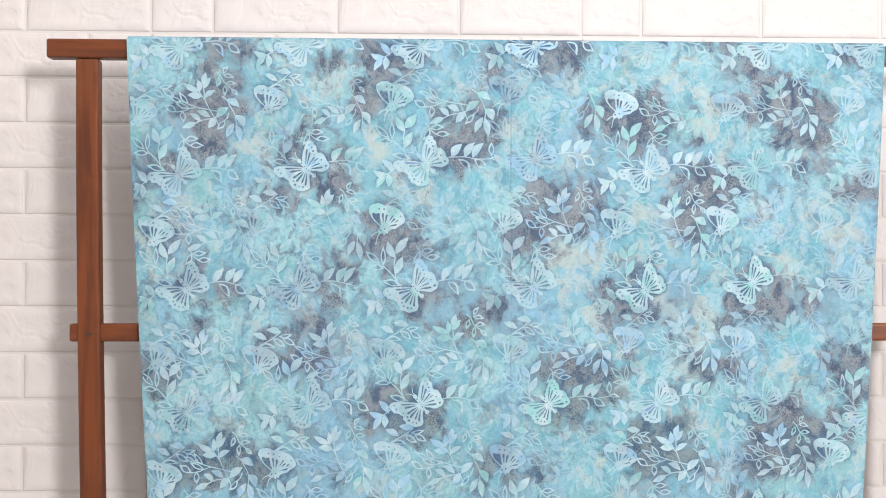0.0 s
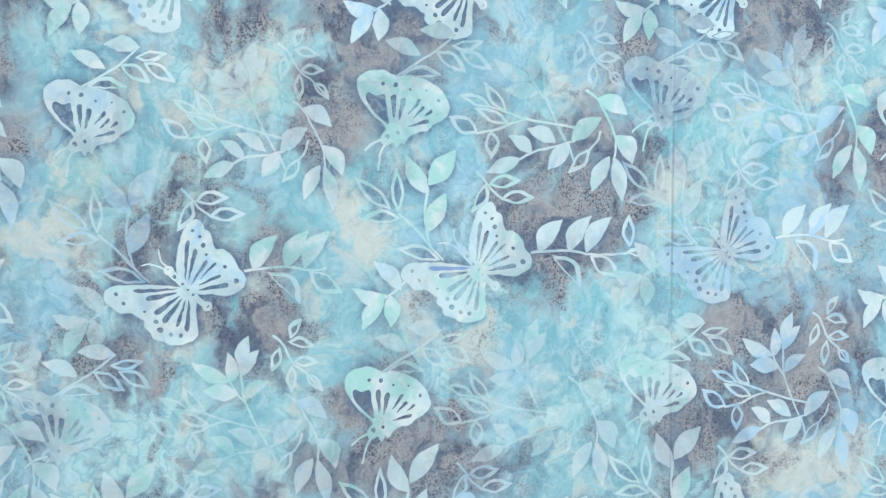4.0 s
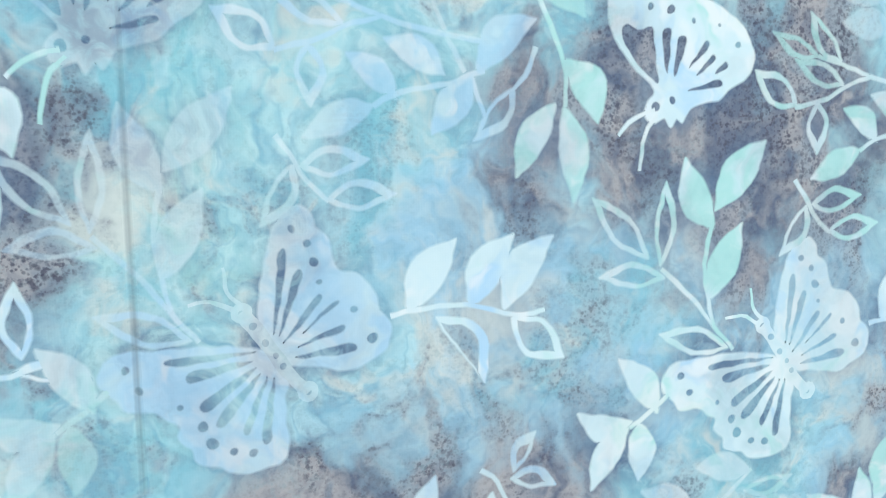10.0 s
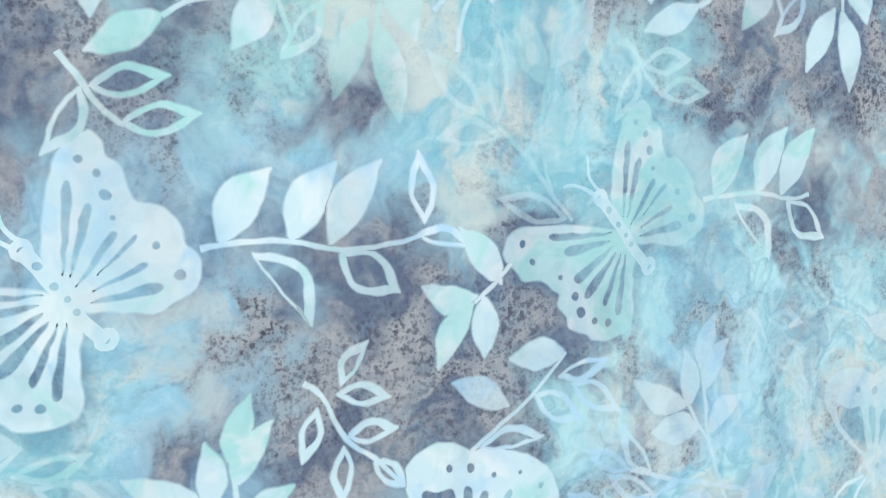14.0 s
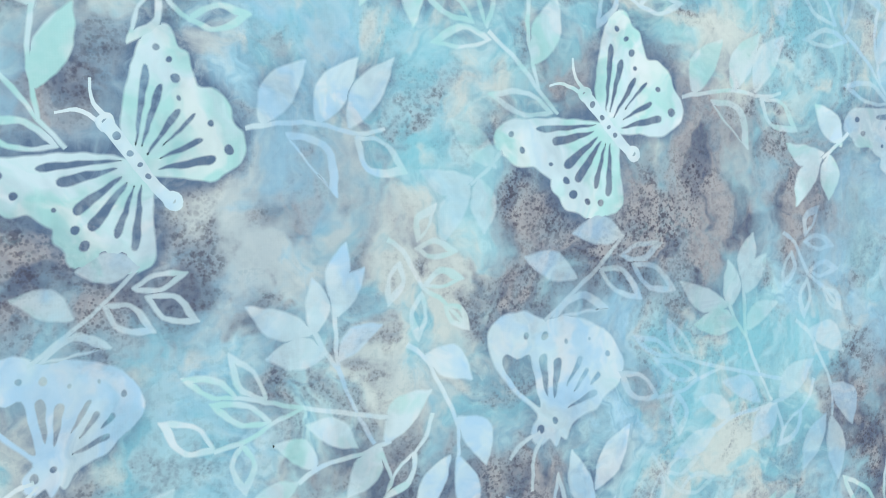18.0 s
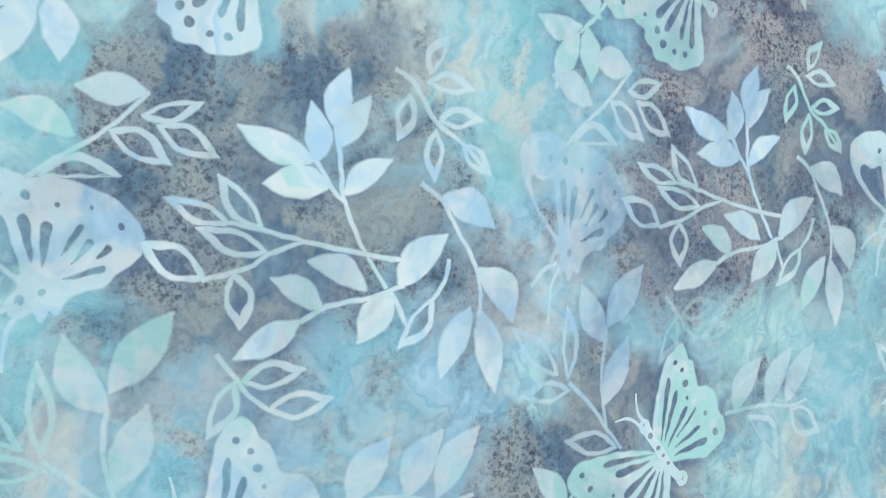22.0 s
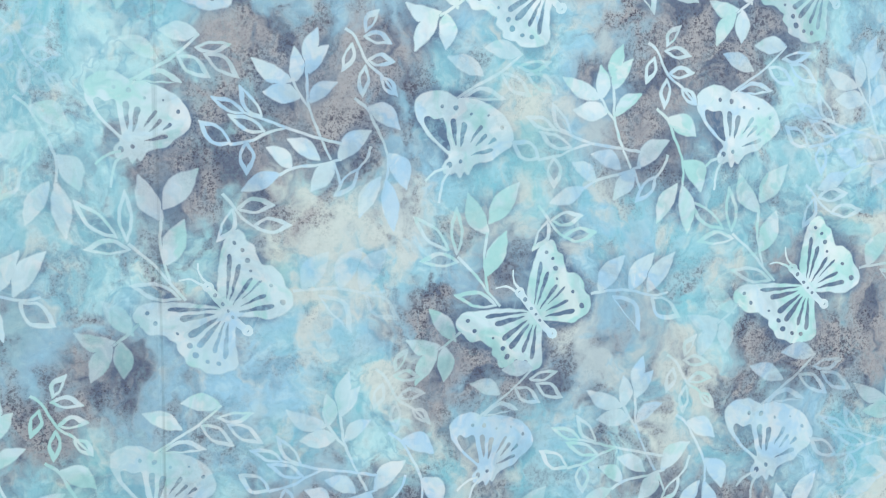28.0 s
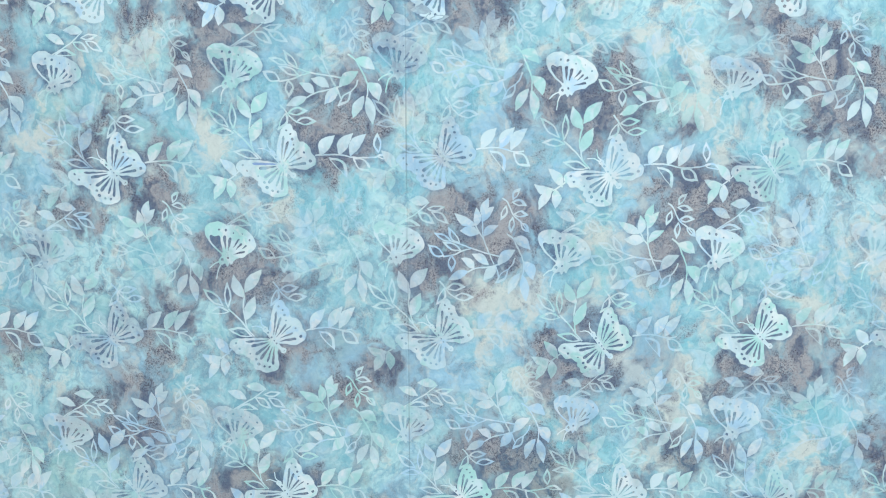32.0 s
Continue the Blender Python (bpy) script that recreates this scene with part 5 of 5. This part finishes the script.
# how firmly each stamp took, row by row
LARGE_BOLD = ((0.8, 0.9, 0.9, 1.0, 0.4, 0.8, 0.7), (0.7, 1.0, 0.9, 0.45, 1.0, 0.62, 0.5), (0.8, 0.5, 0.8, 0.8, 0.95, 1.0, 0.6), (0.65, 0.55, 1.0, 1.0, 0.75, 0.45, 0.7), (0.7, 0.8, 0.6, 1.0, 0.8, 0.95, 0.6), (0.7, 0.8, 0.6, 0.9, 0.7, 0.6, 0.8))
SMALL_BOLD = ((0.6, 0.8, 1.0, 0.7, 1.0, 0.5, 0.55), (0.9, 0.35, 1.0, 0.9, 1.0, 0.95, 0.7), (0.5, 0.7, 0.45, 0.6, 0.5, 0.9, 0.5), (0.85, 0.95, 0.7, 0.6, 0.55, 0.6, 0.9), (0.7, 0.8, 0.6, 0.7, 0.7, 0.7, 0.8))


INKED = {(4, 4): (2, 3, 4, 5), (1, 2): (0,), (3, 4): (2,)}  # vein cells that took blue ink
LONG_SIDE = ((1, 2), (1, 4), (3, 3), (3, 4))  # stamps whose side sprig took in full
SIDE_SHORT = SIDE_SPRIG[:5] + (("stem", 31.9, 9.4, 38.9, 10.2, 54.4, 10.4, 68.8, 7.2, 78.0, 8.4),)
# prints that lean to mint (low) or blue (high)
TONE = {("large", 3, 3): 0.15, ("large", 3, 5): 0.15, ("large", 1, 2): 0.34, ("large", 1, 3): 0.85, ("large", 1, 4): 0.5, ("large", 1, 5): 0.14, ("large", 2, 3): 0.4, ("large", 2, 4): 0.15, ("large", 2, 5): 0.2, ("large", 4, 5): 0.12, ("small", 0, 2): 0.15, ("small", 1, 2): 0.2, ("small", 2, 4): 0.85, ("small", 2, 5): 0.75, ("small", 3, 4): 0.72, ("small", 3, 5): 0.8}
SPRIG_TONE = {("small", 1, 5, "drop_leaf_print"): 0.1, ("large", 2, 4, "crown_leaf_print"): 0.05, ("large", 2, 4, "tip_leaf_print"): 0.1, ("large", 2, 5, "crown_leaf_print"): 0.1, ("large", 3, 5, "hub_leaf_print"): 0.12, ("large", 3, 5, "side_leaf_print"): 0.12, ("large", 1, 4, "crown_leaf_print"): 0.1, ("large", 1, 2, "crown_leaf_print"): 0.15, ("large", 3, 3, "side_leaf_print"): 0.12, ("small", 0, 4, "drop_leaf_print"): 0.12, ("large", 2, 3, "side_leaf_print"): 0.82, ("large", 1, 2, "side_leaf_print"): 0.6}


EDGE_SHIFT = {(2, 4): (-0.004, 0.0)}  # edge sprigs that slipped off their wing, in metres
OWN_LAY = ("small_wing_print", "feeler_print", "edge_leaf_print")  # prints cut in one block with the small wings


def plan_prints():
    """All prints of both stamps: kind, place and settings of each, in one list."""
    rng = random.Random(7)
    plan = []
    for kind, rows, bolds, kinds, lift in (("large", LARGE_AT, LARGE_BOLD, LARGE_PARTS, 0.000018), ("small", SMALL_AT, SMALL_BOLD, SMALL_PARTS, 0.000040)):
        for r, (row, firm) in enumerate(zip(rows, bolds)):
            for c, (at, bold) in enumerate(zip(row, firm)):
                lay = (at, 0.0, lay_of(kind, r, c), tuple(rng.uniform(0, 6.28) for _ in range(4)))
                block = lay if kind == "large" else (at, 0.0, lay_of("sprig", r, c), lay[3])
                motifs = []
                for k, (name, shapes) in enumerate(kinds):
                    dx, dz = EDGE_SHIFT.get((r, c), (0.0, 0.0)) if name == "edge_leaf_print" else (0.0, 0.0)
                    if name == "side_leaf_print" and (r, c) not in LONG_SIDE:
                        shapes = SIDE_SHORT
                    own = 0.25 + 0.75 * bold if "wing" in name else 0.46 + 0.30 * bold + 0.30 * rng.uniform(0.3, 1.0)
                    own = FIRM.get((kind, r, c, name), own)
                    motifs.append((name, shapes, own, [(q[6] if q[0] in ("leaf", "ring") else 0.0) + rng.uniform(-0.03, 0.03) for q in shapes], lift + 0.000002 * k, ((at[0] + dx, at[1] + dz), *lay[1:]) if name in OWN_LAY else block))
                plan.append((kind, r, c, bold, lift, lay, motifs))
    return plan


# how firmly the prints of a stamp took: wings, then the sprigs in the order of its parts
FIRM = {}
LARGE_FIRM = (
    (("large", 1, 1), (1.0, 0.6, 0.85, 0.9, 0.6)), (("large", 3, 3), (1.0, 0.8, 0.8, 0.9, 0.6)), (("large", 2, 2), (0.85, 0.9, 0.9, 0.7, 0.8)), (("large", 2, 3), (0.8, 0.8, 0.45, 0.8, 0.5)),
    (("large", 1, 2), (1.0, 0.95, 0.95, 0.85, 0.95)), (("large", 1, 3), (0.72, 0.6, 1.0, 0.8, 0.7)), (("large", 1, 4), (1.0, 0.95, 1.0, 0.9, 0.95)),
    (("large", 1, 5), (0.68, 0.35, 0.9, 0.5, 0.9)), (("large", 2, 4), (0.95, 0.85, 0.8, 0.9, 0.7)), (("large", 2, 5), (1.0, 0.75, 0.65, 0.7, 0.45)),
)
MORE_LARGE_FIRM = (
    (("large", 2, 6), (0.6, 0.5, 0.6, 0.6, 0.95)), (("large", 3, 4), (0.95, 0.7, 0.95, 0.75, 0.9)), (("large", 3, 5), (0.72, 0.85, 0.6, 0.35, 0.8)),
    (("large", 4, 4), (0.85, 0.6, 0.65, 0.75, 0.6)), (("large", 4, 5), (0.95, 0.7, 0.6, 0.4, 0.9)),
)
for key, firmness in LARGE_FIRM + MORE_LARGE_FIRM:
    for n, f in zip(("wing", "crown_leaf_print", "side_leaf_print", "tip_leaf_print", "hub_leaf_print"), firmness):
        for full in (("upper_wing_print", "lower_wing_print") if n == "wing" else (n,)):
            FIRM[(*key, full)] = f
SMALL_FIRM = (
    (("small", 0, 2), (0.9, 0.6, 0.6, 0.75, 0.8, 0.6)), (("small", 1, 2), (0.95, 0.9, 0.85, 0.6, 0.6, 0.6)), (("small", 1, 3), (0.9, 0.45, 0.4, 0.5, 0.6, 0.75)), (("small", 1, 4), (0.9, 0.8, 0.8, 0.9, 0.75, 0.6)),
    (("small", 0, 3), (0.5, 0.5, 0.5, 0.8, 1.0, 0.5)), (("small", 0, 4), (1.0, 0.5, 0.5, 0.65, 0.95, 0.6)), (("small", 0, 5), (0.7, 0.5, 0.5, 0.85, 0.6, 0.4)),
    (("small", 1, 5), (0.95, 0.9, 0.95, 0.7, 0.88, 0.9)), (("small", 1, 6), (0.5, 0.6, 0.4, 0.65, 0.4, 0.5)), (("small", 2, 5), (0.8, 0.8, 0.7, 0.85, 0.85, 0.6)),
)
MORE_SMALL_FIRM = (
    (("small", 2, 6), (0.4, 0.6, 0.5, 0.5, 0.5, 0.4)), (("small", 3, 4), (0.8, 0.5, 0.4, 0.5, 0.5, 0.8)), (("small", 3, 5), (0.5, 1.0, 0.85, 1.0, 0.9, 0.65)),
    (("small", 3, 6), (0.95, 1.0, 0.85, 0.85, 0.85, 0.7)), (("small", 2, 4), (0.85, 0.75, 0.5, 0.85, 0.85, 0.75)),
)
for key, firmness in SMALL_FIRM + MORE_SMALL_FIRM:
    for n, f in zip(("small_wing_print", "fork_leaf_print", "line_leaf_print", "cross_leaf_print", "drop_leaf_print", "edge_leaf_print"), firmness):
        FIRM[(*key, n)] = f
PLAN = plan_prints()
for kind, r, c, bold, lift, lay, motifs in PLAN:
    for name, shapes, own, bends, height, own_lay in motifs:
        for (form, *v), bend in zip(shapes, bends):
            if form in ("edge", "leaf", "ring"):
                loop = curve_through(pairs(v), True, 2) if form == "edge" else leaf_line(Vector(v[:2]), Vector(v[2:4]), v[4], 6, bend)
                lay_mask([([laid(q.x, q.y, *own_lay) for q in loop], own if form != "ring" else own * 0.6)])
GATHERED = np.clip(1.25 * spread(0.0032) + 0.75 * spread(0.009), 0, 1)

cloth = tagged(hanging_cloth(), "blue-grey batik cotton with pale butterfly and leaf prints over rail", "fabric")


def bead_patches():
    """The bare gaps along the body."""
    return [([(q.x, q.y) for q in disc(Vector((x, z)), w, 10)], [(0, i, i + 1) for i in range(1, 9)]) for x, z, w in ((-6.0, 8.2, 1.15), (-2.4, 3.4, 1.0), (0.2, 0.0, 0.8), (2.4, -3.2, 0.9))]


def print_cloth():
    rng = random.Random(11)
    for kind, r, c, bold, lift, lay, motifs in PLAN:
        at, turn, size, sway = lay
        if kind == "large":
            stamp("body_print", body_patches(rng), at, turn, 0.2 + 0.8 * bold, lift + 0.000014, 0.0, size, sway)
            stamp("body_gap_print", bead_patches(), at, turn, 0.12, lift + 0.000017, 0.0, size, sway)
            cells = [s for s in LOWER if s[0] == "cell"]
            for k in INKED.get((r, c), ()):
                v = cells[k][1:]
                loop = capsule(Vector(v[:2]), Vector(v[2:4]), v[4] * 0.9)
                stamp("inked_cell_print", [([(q.x, q.y) for q in loop], [(0, i, i + 1) for i in range(1, len(loop) - 1)])], at, turn, 0.3, lift - 0.000005, 1.0, size, sway)
        for name, shapes, own, bends, height, own_lay in motifs:
            tone = TONE.get((kind, r, c), 0.3 + 0.4 * rng.random()) if "wing" in name else rng.choice((0.2, 0.32, 0.45, 0.58, 0.78))
            tone = SPRIG_TONE.get((kind, r, c, name), tone)
            stamp(name, patches(shapes, bends), own_lay[0], turn, own, height, 0.0, own_lay[2], sway, tone)
            stamp("soft_edge_print", soft_edges(shapes, bends), own_lay[0], turn, own, (height - lift) * 0.4 + (0.000004 if kind == "large" else 0.000008), 0.0, own_lay[2], sway, tone)


print_cloth()

# ---- the bricks of the panels: half and whole bricks in turn ----
ROW, Z0, PANEL = 0.0722, 1.6930, 0.683
LEFT = -0.555


def brick_mesh(width, rng):
    """One foam brick: a narrow rounded rim and a slightly uneven face."""
    us = [0.0, 0.0016, 0.004] + list(np.linspace(0.008, width - 0.012, max(8, int(width / 0.0075)))) + [width - 0.008, width - 0.0056, width - 0.004]
    vs = [0.0, 0.0016, 0.004] + list(np.linspace(0.008, ROW - 0.012, 8)) + [ROW - 0.008, ROW - 0.0056, ROW - 0.004]
    nx, nz = len(us) - 1, len(vs) - 1
    verts, faces = [], []
    # chiselled facets: a few slanting planes cut into the face
    cuts = [(rng.uniform(0, width), rng.uniform(0, ROW), rng.uniform(0, math.pi), rng.uniform(0.06, 0.22)) for _ in range(5 if width < 0.15 else 9)]
    for j, v in enumerate(vs):
        for i, u in enumerate(us):
            rim = min(i, nx - i, j, nz - j)
            cut = min(min(0.0010, slope * abs((u - cu) * math.cos(a) + (v - cv) * math.sin(a))) for cu, cv, a, slope in cuts)
            face = (0.0003, 0.0012, 0.0019)[rim] if rim < 3 else 0.0020 + cut + rng.uniform(-0.0002, 0.0002)
            verts.append((u - (width - 0.004) / 2, -face, v - (ROW - 0.004) / 2))
    w = nx + 1
    for j in range(nz):
        for i in range(nx):
            a = j * w + i
            faces.append((a, a + 1, a + w + 1, a + w))
    rim_loop = [i for i in range(w)] + [w * j + nx for j in range(1, nz + 1)] + [w * nz + i for i in range(nx - 1, -1, -1)] + [w * j for j in range(nz - 1, 0, -1)]
    first = len(verts)
    verts += [(verts[i][0], 0.004, verts[i][2]) for i in rim_loop]
    n = len(rim_loop)
    faces += [(rim_loop[(k + 1) % n], rim_loop[k], first + k, first + (k + 1) % n) for k in range(n)]
    mesh = bpy.data.meshes.new("brick")
    mesh.from_pydata(verts, [], faces)
    smooth(mesh)
    mesh.materials.append(BRICK)
    return mesh


def lay_bricks():
    rng = random.Random(3)
    widths = {"half": 0.0975, "whole": 0.1952}
    meshes = {k: [brick_mesh(w, rng) for _ in range(6)] for k, w in widths.items()}
    for row in range(-12, 3):
        z = Z0 + ROW * (row + 0.5)
        order = ("half", "whole", "whole", "whole") if row % 2 == 0 else ("whole", "whole", "whole", "half")
        for panel in (-1, 0, 1):
            x = LEFT + PANEL * panel
            for kind in order:
                w = widths[kind]
                ob = new("brick", rng.choice(meshes[kind]))
                ob.parent = north
                ob.location = (x + w / 2, WALL_Y + 0.004, z)
                x += w


lay_bricks()
